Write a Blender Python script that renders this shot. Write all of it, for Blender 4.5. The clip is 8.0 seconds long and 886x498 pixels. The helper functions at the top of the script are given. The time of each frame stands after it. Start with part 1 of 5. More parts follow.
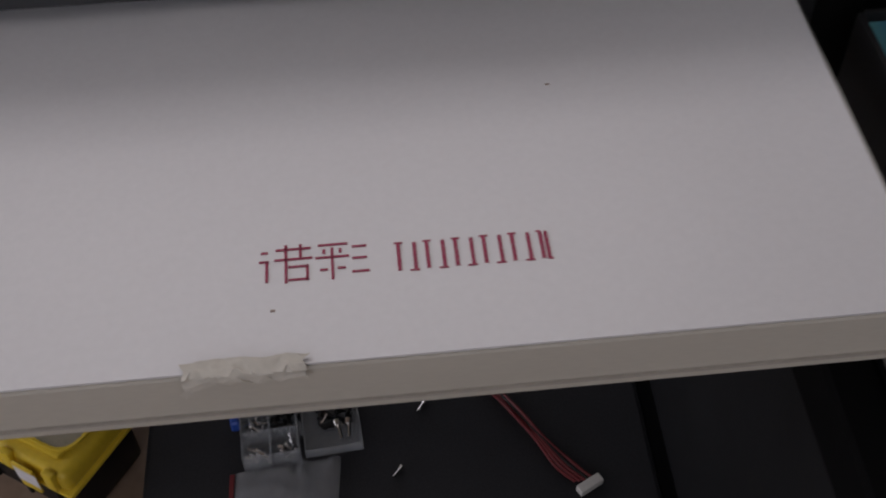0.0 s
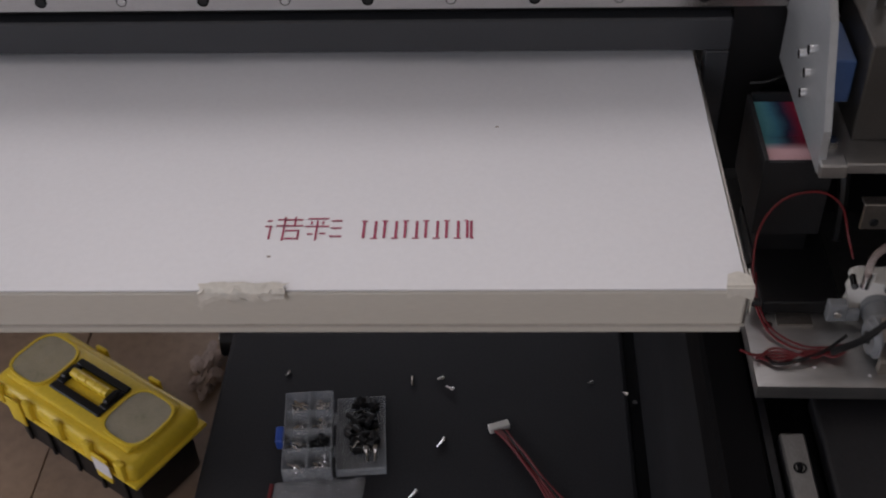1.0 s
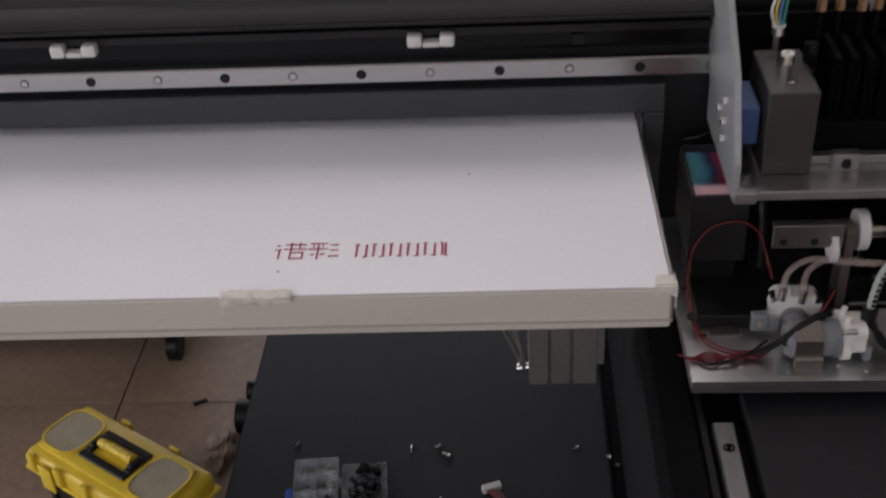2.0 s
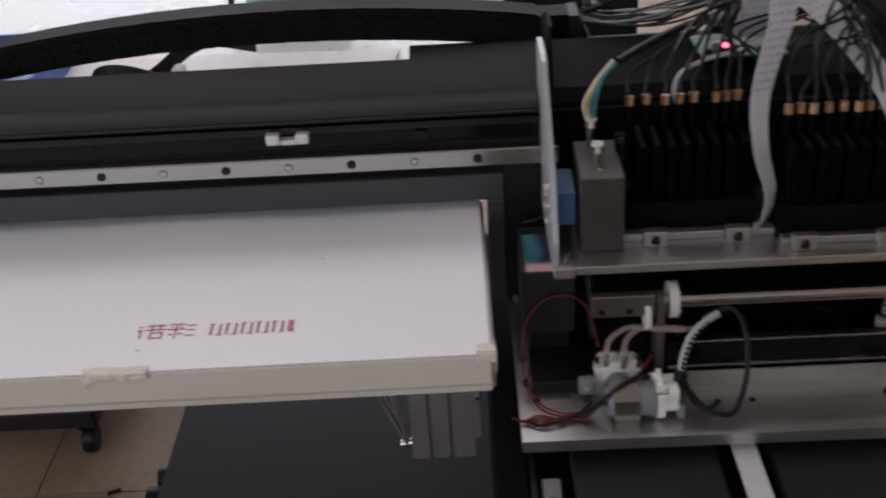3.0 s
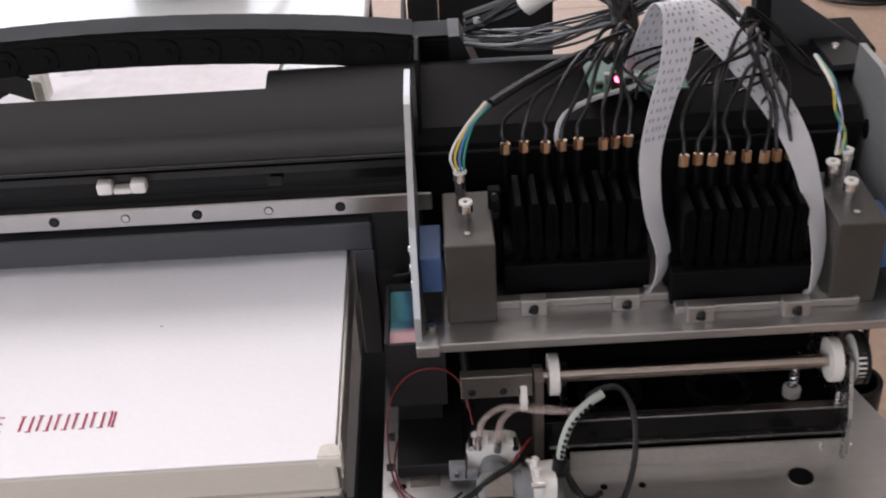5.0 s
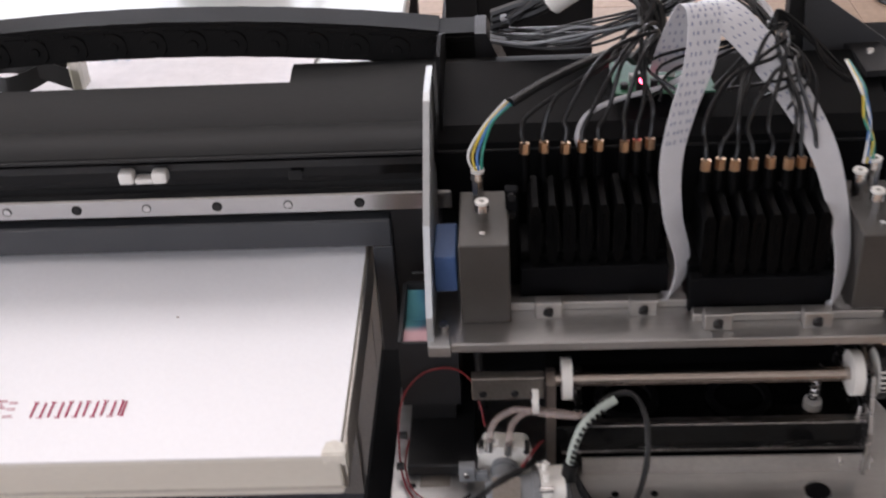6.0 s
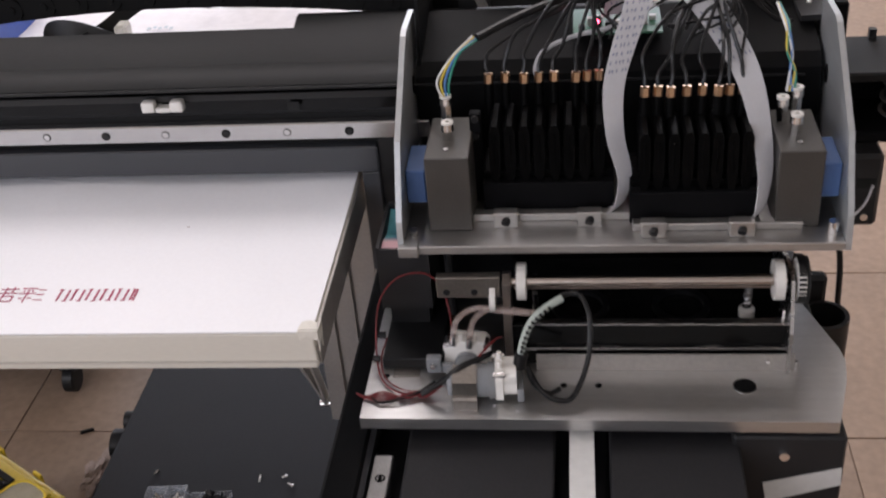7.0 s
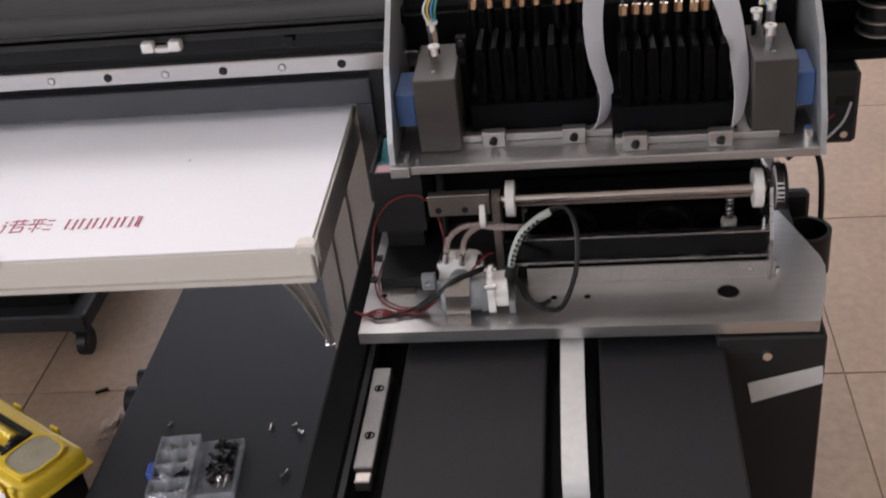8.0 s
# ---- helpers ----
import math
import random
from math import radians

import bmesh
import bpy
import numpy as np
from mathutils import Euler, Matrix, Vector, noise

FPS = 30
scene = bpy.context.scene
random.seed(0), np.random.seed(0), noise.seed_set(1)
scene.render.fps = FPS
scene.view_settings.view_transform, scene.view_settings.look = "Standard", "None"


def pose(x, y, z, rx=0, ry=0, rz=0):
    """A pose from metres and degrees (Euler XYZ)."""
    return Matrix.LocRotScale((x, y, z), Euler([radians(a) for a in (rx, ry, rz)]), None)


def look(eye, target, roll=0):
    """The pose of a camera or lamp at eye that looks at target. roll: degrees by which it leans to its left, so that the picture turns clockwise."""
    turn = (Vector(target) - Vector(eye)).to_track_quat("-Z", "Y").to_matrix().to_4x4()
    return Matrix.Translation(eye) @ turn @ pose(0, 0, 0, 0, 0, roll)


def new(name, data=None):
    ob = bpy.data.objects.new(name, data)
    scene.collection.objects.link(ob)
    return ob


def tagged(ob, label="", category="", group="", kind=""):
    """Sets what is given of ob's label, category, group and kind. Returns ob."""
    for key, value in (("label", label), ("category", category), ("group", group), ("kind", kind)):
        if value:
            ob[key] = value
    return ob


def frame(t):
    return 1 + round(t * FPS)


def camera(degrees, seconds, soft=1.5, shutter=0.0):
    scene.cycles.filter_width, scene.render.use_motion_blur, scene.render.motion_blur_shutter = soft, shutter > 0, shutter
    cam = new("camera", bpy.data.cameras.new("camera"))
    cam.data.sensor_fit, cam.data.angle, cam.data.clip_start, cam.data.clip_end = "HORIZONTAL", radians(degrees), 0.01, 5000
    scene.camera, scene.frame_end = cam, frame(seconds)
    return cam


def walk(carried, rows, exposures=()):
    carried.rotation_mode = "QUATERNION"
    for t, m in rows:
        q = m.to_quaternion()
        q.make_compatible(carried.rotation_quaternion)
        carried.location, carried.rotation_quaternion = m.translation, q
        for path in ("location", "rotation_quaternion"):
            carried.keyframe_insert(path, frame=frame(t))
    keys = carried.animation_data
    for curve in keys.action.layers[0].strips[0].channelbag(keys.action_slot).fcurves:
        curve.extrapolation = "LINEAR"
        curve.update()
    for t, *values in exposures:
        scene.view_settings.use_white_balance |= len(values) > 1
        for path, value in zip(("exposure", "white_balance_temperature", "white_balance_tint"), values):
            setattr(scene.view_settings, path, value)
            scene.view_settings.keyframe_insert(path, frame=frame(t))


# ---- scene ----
cam = camera(42.0, 8.0, soft=2.0, shutter=0.5)
PATH = [
    (0, (0.1287, -0.5245, 1.1051), (0.2099, 0.7739, -0.4139), -1.75),
    (0.5, (0.1717, -0.6114, 1.1637), (0.1783, 0.7475, -0.3037), -2.25),
    (1, (0.2182, -0.7314, 1.1857), (0.1133, 0.7459, -0.1584), -2.58),
    (1.2, (0.2239, -0.7685, 1.1835), (0.1044, 0.7388, -0.1256), -3.33),
    (2.3, (0.2731, -0.9370, 1.2276), (0.1524, 0.7349, 0.1365), -3.68),
    (2.5, (0.2929, -0.9506, 1.2392), (0.1886, 0.7376, 0.1720), -3.87),
    (3, (0.3552, -0.9871, 1.2376), (0.2962, 0.7422, 0.2346), -3.73),
    (3.5, (0.4080, -1.0038, 1.2385), (0.4152, 0.7253, 0.2336), -4.55),
    (4, (0.4565, -0.9705, 1.2615), (0.4647, 0.7321, 0.2122), -4.75),
    (4.5, (0.4542, -0.9196, 1.2623), (0.4478, 0.7788, 0.2063), -4.57),
    (4.7, (0.4521, -0.8728, 1.2660), (0.4585, 0.8070, 0.1806), -3.45),
    (5.8, (0.4657, -0.7822, 1.2696), (0.3616, 0.8583, 0.1303), -4.44),
    (6, (0.4827, -0.8116, 1.2648), (0.3693, 0.8401, 0.1426), -3.73),
    (6.5, (0.5277, -0.8921, 1.2594), (0.3638, 0.7722, 0.1624), -3.52),
    (7, (0.5779, -0.9588, 1.2519), (0.3370, 0.7055, 0.1692), -5.08),
    (7.5, (0.6047, -0.9958, 1.2364), (0.3551, 0.6664, 0.1525), -6.86),
    (8, (0.5990, -1.0249, 1.2184), (0.3369, 0.6289, 0.1247), -7.22),
]
EXPOSURES = [(0, -1.74, 6400, 20), (0.5, -1.58, 6400, 20), (1.0, -1.32, 6400, 20), (2.5, -1.02, 6400, 20), (3.5, -0.84, 6400, 20), (4.0, -0.45, 6400, 20), (4.7, -0.25, 6400, 20), (6.5, -0.2, 6400, 20), (8.0, -0.2, 6400, 20)]
walk(cam, [(t, look(eye, target, roll)) for t, eye, target, roll in PATH], EXPOSURES)

# ---- light ----
world = bpy.data.worlds.new("sky")
scene.world = world
world.use_nodes = True
wn = world.node_tree
sky = wn.nodes.new("ShaderNodeTexSky")
sky.sky_type, sky.sun_disc = "NISHITA", False
sky.sun_elevation, sky.sun_rotation = radians(50), radians(20)
wn.links.new(sky.outputs["Color"], wn.nodes["Background"].inputs["Color"])
wn.nodes["Background"].inputs["Strength"].default_value = 0.12


def area(name, eye, target, w, h, power, colour=(1, 1, 1)):
    data = bpy.data.lights.new(name, "AREA")
    data.shape, data.size, data.size_y, data.energy, data.color = "RECTANGLE", w, h, power, colour
    ob = new(name, data)
    ob.matrix_world = look(eye, target)
    return ob


FX0, FX1, FY0, FY1, CEIL = -3.6, 4.2, -3.0, 4.2, 2.9
area("window_light", (-0.2, FY1 - 0.12, 1.65), (0, 0, 0.9), 3.5, 1.7, 90, (0.93, 0.97, 1.0))
# unseen fill from the west, added low to brighten the left floor
area("side_fill_light", (FX0 + 0.12, 0.4, 1.22), (0, 0.25, 0.75), 2.9, 2.1, 170, (0.95, 0.98, 1.0))
# unseen fill from the south, added to brighten front-facing surfaces
area("south_fill_light", (-1.2, FY0 + 0.12, 1.7), (-0.2, 0, 0.9), 2.8, 1.5, 47, (0.96, 0.98, 1.0))
area("ceiling_tube_light", (-0.15, 1.55, CEIL - 0.12), (-0.15, 1.55, 0), 2.2, 1.1, 42, (1.0, 0.97, 0.93))


# ---- materials ----
def material(name, base, rough=0.5, metal=0.0, scale=30.0, vary=0.12, bump=0.1, stretch=(1, 1, 1), fine=12.0, spec=0.5, per_object=0.0, coat=0.0):
    m = bpy.data.materials.new(name)
    m.use_nodes = True
    nt = m.node_tree
    b = nt.nodes["Principled BSDF"]
    b.inputs["Metallic"].default_value = metal
    b.inputs["Specular IOR Level"].default_value = spec
    b.inputs["Coat Weight"].default_value = coat
    tc = nt.nodes.new("ShaderNodeTexCoord")
    mp = nt.nodes.new("ShaderNodeMapping")
    mp.inputs["Scale"].default_value = stretch
    nt.links.new(tc.outputs["Object"], mp.inputs["Vector"])
    big, small = nt.nodes.new("ShaderNodeTexNoise"), nt.nodes.new("ShaderNodeTexNoise")
    big.inputs["Scale"].default_value, big.inputs["Detail"].default_value = scale, 5
    small.inputs["Scale"].default_value, small.inputs["Detail"].default_value = scale * fine, 3
    for n in (big, small):
        nt.links.new(mp.outputs["Vector"], n.inputs["Vector"])
    mix = nt.nodes.new("ShaderNodeMath")
    mix.operation = "ADD"
    nt.links.new(big.outputs["Fac"], mix.inputs[0])
    nt.links.new(small.outputs["Fac"], mix.inputs[1])
    ramp = nt.nodes.new("ShaderNodeMapRange")
    ramp.inputs["From Min"].default_value, ramp.inputs["From Max"].default_value = 0.65, 1.35
    ramp.inputs["To Min"].default_value, ramp.inputs["To Max"].default_value = 1 - vary, 1 + vary
    nt.links.new(mix.outputs[0], ramp.inputs["Value"])
    val = ramp.outputs["Result"]
    if per_object:
        info = nt.nodes.new("ShaderNodeObjectInfo")
        r2 = nt.nodes.new("ShaderNodeMapRange")
        r2.inputs["To Min"].default_value, r2.inputs["To Max"].default_value = 1 - per_object, 1 + per_object
        nt.links.new(info.outputs["Random"], r2.inputs["Value"])
        mul = nt.nodes.new("ShaderNodeMath")
        mul.operation = "MULTIPLY"
        nt.links.new(val, mul.inputs[0])
        nt.links.new(r2.outputs["Result"], mul.inputs[1])
        val = mul.outputs[0]
    col = nt.nodes.new("ShaderNodeVectorMath")
    col.operation = "SCALE"
    col.inputs[0].default_value = base
    nt.links.new(val, col.inputs["Scale"])
    nt.links.new(col.outputs["Vector"], b.inputs["Base Color"])
    rr = nt.nodes.new("ShaderNodeMapRange")
    rr.inputs["To Min"].default_value, rr.inputs["To Max"].default_value = max(0.03, rough - 0.08), min(1, rough + 0.08)
    nt.links.new(big.outputs["Fac"], rr.inputs["Value"])
    nt.links.new(rr.outputs["Result"], b.inputs["Roughness"])
    bp = nt.nodes.new("ShaderNodeBump")
    bp.inputs["Strength"].default_value, bp.inputs["Distance"].default_value = bump, 0.0006
    nt.links.new(small.outputs["Fac"], bp.inputs["Height"])
    nt.links.new(bp.outputs["Normal"], b.inputs["Normal"])
    return m


def clear(name, colour, rough=0.15, alpha=0.3):
    m = material(name, colour, rough, 0, 60, 0.15, 0.03)
    m.node_tree.nodes["Principled BSDF"].inputs["Alpha"].default_value = alpha
    return m


ALU = material("brushed_aluminium", (0.47, 0.46, 0.445), 0.43, 1.0, 14, 0.10, 0.12, (1, 14, 14))
ALU_RAW = material("matt_aluminium", (0.42, 0.40, 0.375), 0.5, 0.85, 20, 0.10, 0.12)
# lighter copy of ALU: the plate's window reflection is put into its base colour
ALU_LIT = material("lightened_aluminium", (0.58, 0.575, 0.565), 0.38, 1.0, 10, 0.12, 0.10, (1, 12, 12))
STEEL = material("ground_steel", (0.46, 0.45, 0.445), 0.26, 1.0, 25, 0.08, 0.05, (1, 10, 10))
RAIL = material("polished_rail_steel", (0.40, 0.39, 0.385), 0.24, 1.0, 5, 0.06, 0.015, (1, 3, 3), 8)
CHROME = material("chromed_steel", (0.78, 0.77, 0.76), 0.14, 1.0, 40, 0.06, 0.03)
BRASS = material("brass", (0.56, 0.36, 0.22), 0.3, 1.0, 80, 0.15, 0.1, per_object=0.15)
PAINT = material("grey_black_powder_coat", (0.015, 0.015, 0.016), 0.52, 0, 40, 0.18, 0.35, fine=30, spec=0.3)
SHELL = material("dark_grey_shell_paint", (0.0105, 0.0108, 0.0108), 0.58, 0, 9, 0.14, 0.2, (0.4, 1, 1), 40, spec=0.2)
SKIRT = material("slate_grey_paint", (0.036, 0.038, 0.042), 0.42, 0, 12, 0.10, 0.2, fine=40)
DECKGREY = material("dark_deck_paint", (0.019, 0.019, 0.0215), 0.62, 0, 9, 0.30, 0.35, fine=45, spec=0.28)
PLATEGREY = material("slate_cover_paint", (0.0115, 0.0115, 0.013), 0.60, 0, 9, 0.30, 0.35, fine=45, spec=0.25)
PACK = material("black_damper_plastic", (0.0016, 0.0016, 0.0017), 0.42, 0, 60, 0.25, 0.15, spec=0.06)
BLACK = material("black_plastic", (0.007, 0.007, 0.0075), 0.45, 0, 50, 0.25, 0.2, spec=0.35)
DEEP = material("matt_black", (0.0025, 0.0025, 0.003), 0.7, 0, 50, 0.25, 0.2, spec=0.1)
GLOSS = material("glossy_black_acrylic", (0.004, 0.004, 0.004), 0.14, 0, 20, 0.2, 0.03, spec=0.16)
RUBBER = material("black_cable_rubber", (0.0055, 0.0055, 0.006), 0.34, 0, 60, 0.2, 0.1, spec=0.35)
INKGREY = material("grey_anodised_box", (0.060, 0.055, 0.049), 0.45, 0.35, 35, 0.16, 0.15, fine=20)
SHEET = material("white_coated_print_sheet", (0.80, 0.80, 0.82), 0.33, 0, 4, 0.025, 0.06, fine=60, spec=0.6)
CREAM = material("cream_edge_board", (0.60, 0.57, 0.50), 0.5, 0, 8, 0.05, 0.2, (0.5, 3, 3), 30)
TAPE = material("cream_masking_tape", (0.66, 0.63, 0.56), 0.5, 0, 45, 0.10, 1.0, fine=5)
WHITE = material("white_nylon", (0.66, 0.64, 0.60), 0.4, 0, 50, 0.06, 0.1)
PUMPWHITE = material("white_pump_plastic", (0.82, 0.80, 0.75), 0.4, 0, 50, 0.06, 0.1)
DARKSTEEL = material("oiled_steel", (0.15, 0.147, 0.143), 0.42, 1.0, 30, 0.2, 0.08, (4, 1, 1))
RED_INK = material("dark_red_print", (0.36, 0.03, 0.085), 0.5, 0, 400, 0.25, 0.0)
REDWIRE = material("red_wire_jacket", (0.15, 0.008, 0.011), 0.45, 0, 60, 0.15, 0.1)
TILE = material("tan_ceramic_tile", (0.318, 0.222, 0.157), 0.50, 0, 3.5, 0.2, 0.06, fine=18, per_object=0.05)
GROUT = material("dark_grout", (0.22, 0.155, 0.112), 0.8, 0, 40, 0.2, 0.3)
PLASTER = material("white_wall_plaster", (0.72, 0.71, 0.68), 0.8, 0, 3, 0.05, 0.3, fine=40)
YELLOW = material("yellow_plastic", (0.74, 0.53, 0.035), 0.42, 0, 15, 0.08, 0.15)
LABELWHITE = material("white_label_paper", (0.70, 0.68, 0.70), 0.6, 0, 60, 0.1, 0.1)
FOGGED = clear("fogged_clear_plastic", (0.50, 0.47, 0.38), 0.3, 0.5)
CLEAR = clear("clear_polypropylene", (0.56, 0.59, 0.62), 0.18, 0.30)
BAGFILM = clear("clear_bag_film", (0.62, 0.64, 0.67), 0.12, 0.20)
BLUE = material("blue_solenoid_plastic", (0.055, 0.115, 0.27), 0.5, 0, 40, 0.1, 0.1)
BINBLUE = material("blue_bin_plastic", (0.03, 0.09, 0.42), 0.4, 0, 12, 0.1, 0.1)
TEAL = material("teal_sensor_housing", (0.02, 0.30, 0.42), 0.4, 0, 40, 0.1, 0.1)
SPOOLTEAL = material("dusty_teal_bottle", (0.22, 0.37, 0.40), 0.5, 0, 15, 0.12, 0.1)
SPOOLMAUVE = material("dusty_mauve_bottle", (0.36, 0.31, 0.38), 0.5, 0, 15, 0.12, 0.1)
RIBBON = material("white_flat_cable", (0.50, 0.50, 0.52), 0.4, 0, 60, 0.06, 0.05)
COVER = material("satin_black_sheet_metal", (0.0052, 0.0052, 0.0055), 0.55, 0, 25, 0.2, 0.3, fine=30, spec=0.08)
CHAIN = material("black_nylon_chain", (0.0048, 0.0046, 0.0045), 0.6, 0, 20, 0.2, 0.2, fine=20, spec=0.10)
PLATE = material("pale_satin_aluminium", (0.43, 0.445, 0.45), 0.46, 0.75, 16, 0.10, 0.12, (10, 1, 10))
SHAFT = material("brown_tinged_steel", (0.42, 0.37, 0.335), 0.2, 1.0, 30, 0.15, 0.05, (1, 8, 8))
BRACKET = material("dull_bracket_steel", (0.30, 0.275, 0.25), 0.36, 0.95, 30, 0.14, 0.1)
MARK = material("blue_grey_print_marks", (0.16, 0.18, 0.28), 0.5, 0, 60, 0.2, 0.0)
PCB = material("green_circuit_board", (0.03, 0.13, 0.07), 0.4, 0, 90, 0.25, 0.2)
PUMPGREY = material("grey_pump_plastic", (0.22, 0.23, 0.24), 0.42, 0, 40, 0.08, 0.1)
TUBECLEAR = clear("tinted_silicone_tube", (0.36, 0.28, 0.25), 0.2, 0.42)
SLEEVE = material("white_patterned_sleeve", (0.36, 0.40, 0.36), 0.5, 0, 60, 0.1, 0.2)
STRAPGREY = material("pale_grey_belt", (0.60, 0.60, 0.58), 0.55, 0, 12, 0.07, 0.2)
FAINT = material("faint_blue_print", (0.42, 0.49, 0.54), 0.6)
TABLEWHITE = material("white_table_laminate", (0.52, 0.53, 0.51), 0.28, 0, 5, 0.04, 0.05)
CLOTH = material("grey_brown_cloth", (0.34, 0.26, 0.22), 0.9, 0, 30, 0.25, 0.6)
WY = material("yellow_wire", (0.55, 0.42, 0.05), 0.4)
WG = material("green_wire", (0.02, 0.22, 0.16), 0.4)
WB = material("blue_wire", (0.06, 0.17, 0.40), 0.4)
WW = material("white_wire", (0.62, 0.62, 0.62), 0.4)


def sponge():
    m = material("ink_soaked_sponge", (0.5, 0.5, 0.5), 0.85, 0, 60, 0.2, 0.8)
    nt = m.node_tree
    tc = nt.nodes.new("ShaderNodeTexCoord")
    nz = nt.nodes.new("ShaderNodeTexNoise")
    nz.inputs["Scale"].default_value, nz.inputs["Detail"].default_value = 35, 4
    sep = nt.nodes.new("ShaderNodeSeparateXYZ")
    nt.links.new(tc.outputs["Generated"], sep.inputs[0])
    nt.links.new(tc.outputs["Object"], nz.inputs["Vector"])
    mul = nt.nodes.new("ShaderNodeMath")
    mul.operation, mul.inputs[1].default_value = "MULTIPLY_ADD", 0.55
    nt.links.new(nz.outputs["Fac"], mul.inputs[0])
    nt.links.new(sep.outputs["X"], mul.inputs[2])
    cr = nt.nodes.new("ShaderNodeValToRGB")
    stops = ((0.30, (0.10, 0.33, 0.36)), (0.55, (0.05, 0.20, 0.28)), (0.75, (0.012, 0.02, 0.06)), (1.0, (0.28, 0.01, 0.04)))
    cr.color_ramp.elements[0].position, cr.color_ramp.elements[0].color = stops[0][0], (*stops[0][1], 1)
    cr.color_ramp.elements[1].position, cr.color_ramp.elements[1].color = stops[-1][0], (*stops[-1][1], 1)
    for p, c in stops[1:-1]:
        e = cr.color_ramp.elements.new(p)
        e.color = (*c, 1)
    nt.links.new(mul.outputs[0], cr.inputs["Fac"])
    mix = nt.nodes.new("ShaderNodeMixRGB")
    mix.inputs["Color2"].default_value = (0.62, 0.38, 0.40, 1)
    fr = nt.nodes.new("ShaderNodeMapRange")
    fr.inputs["From Min"].default_value, fr.inputs["From Max"].default_value = 0.38, 0.18
    nt.links.new(sep.outputs["Y"], fr.inputs["Value"])
    nt.links.new(fr.outputs["Result"], mix.inputs["Fac"])
    nt.links.new(cr.outputs["Color"], mix.inputs["Color1"])
    nt.links.new(mix.outputs["Color"], nt.nodes["Principled BSDF"].inputs["Base Color"])
    return m


SPONGE = sponge()
LED = bpy.data.materials.new("red_led")
LED.use_nodes = True
LED.node_tree.nodes["Principled BSDF"].inputs["Base Color"].default_value = (0.8, 0.02, 0.05, 1)
LED.node_tree.nodes["Principled BSDF"].inputs["Emission Color"].default_value = (1, 0.08, 0.15, 1)
LED.node_tree.nodes["Principled BSDF"].inputs["Emission Strength"].default_value = 12

# ---- mesh tools ----
RZ = 0.762  # height of the rail's middle line above the floor


def thing(name, label, category, loc=(0, 0, 0), group="", kind=""):
    e = new(name)
    e.empty_display_size = 0.02
    e.location = loc
    return tagged(e, label, category, group, kind)


def part(name, bm, mat, parent=None, label="", smooth=False):
    me = bpy.data.meshes.new(name)
    root = parent
    while root is not None and root.parent is not None:
        root = root.parent
    if root is not None:
        bmesh.ops.translate(bm, verts=bm.verts, vec=-root.location)
    bmesh.ops.recalc_face_normals(bm, faces=bm.faces)
    bm.to_mesh(me)
    bm.free()
    me.materials.append(mat)
    if smooth:
        for p in me.polygons:
            p.use_smooth = True
        me.set_sharp_from_angle(angle=radians(40))
    ob = new(name, me)
    ob.parent = parent
    if label:
        tagged(ob, label)
    return ob


def single(name, bm, mat, label, category, group="", kind="", smooth=False):
    ob = part(name, bm, mat, None, "", smooth)
    return tagged(ob, label, category, group, kind)


def B():
    return bmesh.new()


def box(bm, x0, x1, y0, y1, z0, z1, bev=0.0, seg=1, m=None):
    """z is counted from the rail's middle line."""
    r = bmesh.ops.create_cube(bm, size=1)
    vs = r["verts"]
    bmesh.ops.scale(bm, verts=vs, vec=(x1 - x0, y1 - y0, z1 - z0))
    if bev:
        es = list({e for v in vs for e in v.link_edges})
        out = bmesh.ops.bevel(bm, geom=es, offset=bev, segments=seg, affect="EDGES", profile=0.5)
        vs = out["verts"]
    if m is not None:
        bmesh.ops.transform(bm, verts=vs, matrix=m)
    bmesh.ops.translate(bm, verts=vs, vec=((x0 + x1) / 2, (y0 + y1) / 2, (z0 + z1) / 2 + RZ))
    return bm


def rod(bm, p0, p1, r, seg=16, r2=None):
    p0, p1 = Vector(p0) + Vector((0, 0, RZ)), Vector(p1) + Vector((0, 0, RZ))
    d = p1 - p0
    m = Matrix.Translation((p0 + p1) / 2) @ d.to_track_quat("Z", "Y").to_matrix().to_4x4()
    bmesh.ops.create_cone(bm, cap_ends=True, segments=seg, radius1=r, radius2=r if r2 is None else r2, depth=d.length, matrix=m)
    return bm


def ring(bm, c, axis, r0, r1, h, seg=20):
    """A washer round c, its middle axis along axis."""
    q = Matrix.Translation(Vector(c) + Vector((0, 0, RZ))) @ Vector(axis).to_track_quat("Z", "Y").to_matrix().to_4x4()
    rows = []
    for rad, z in ((r0, -h / 2), (r1, -h / 2), (r1, h / 2), (r0, h / 2)):
        rows.append([bm.verts.new(q @ Vector((rad * math.cos(a), rad * math.sin(a), z))) for a in (2 * math.pi * k / seg for k in range(seg))])
    for i in range(4):
        a, b = rows[i], rows[(i + 1) % 4]
        for k in range(seg):
            bm.faces.new((a[k], a[(k + 1) % seg], b[(k + 1) % seg], b[k]))
    return bm


def smooth_path(pts, n=6):
    """Points on a smooth line through pts."""
    p = [Vector(q) for q in pts]
    p = [2 * p[0] - p[1]] + p + [2 * p[-1] - p[-2]]
    out = []
    for i in range(1, len(p) - 2):
        a, b, c, d = p[i - 1 : i + 3]
        for k in range(n):
            t = k / n
            out.append(0.5 * (2 * b + (c - a) * t + (2 * a - 5 * b + 4 * c - d) * t * t + (3 * b - a - 3 * c + d) * t ** 3))
    return out + [p[-2]]


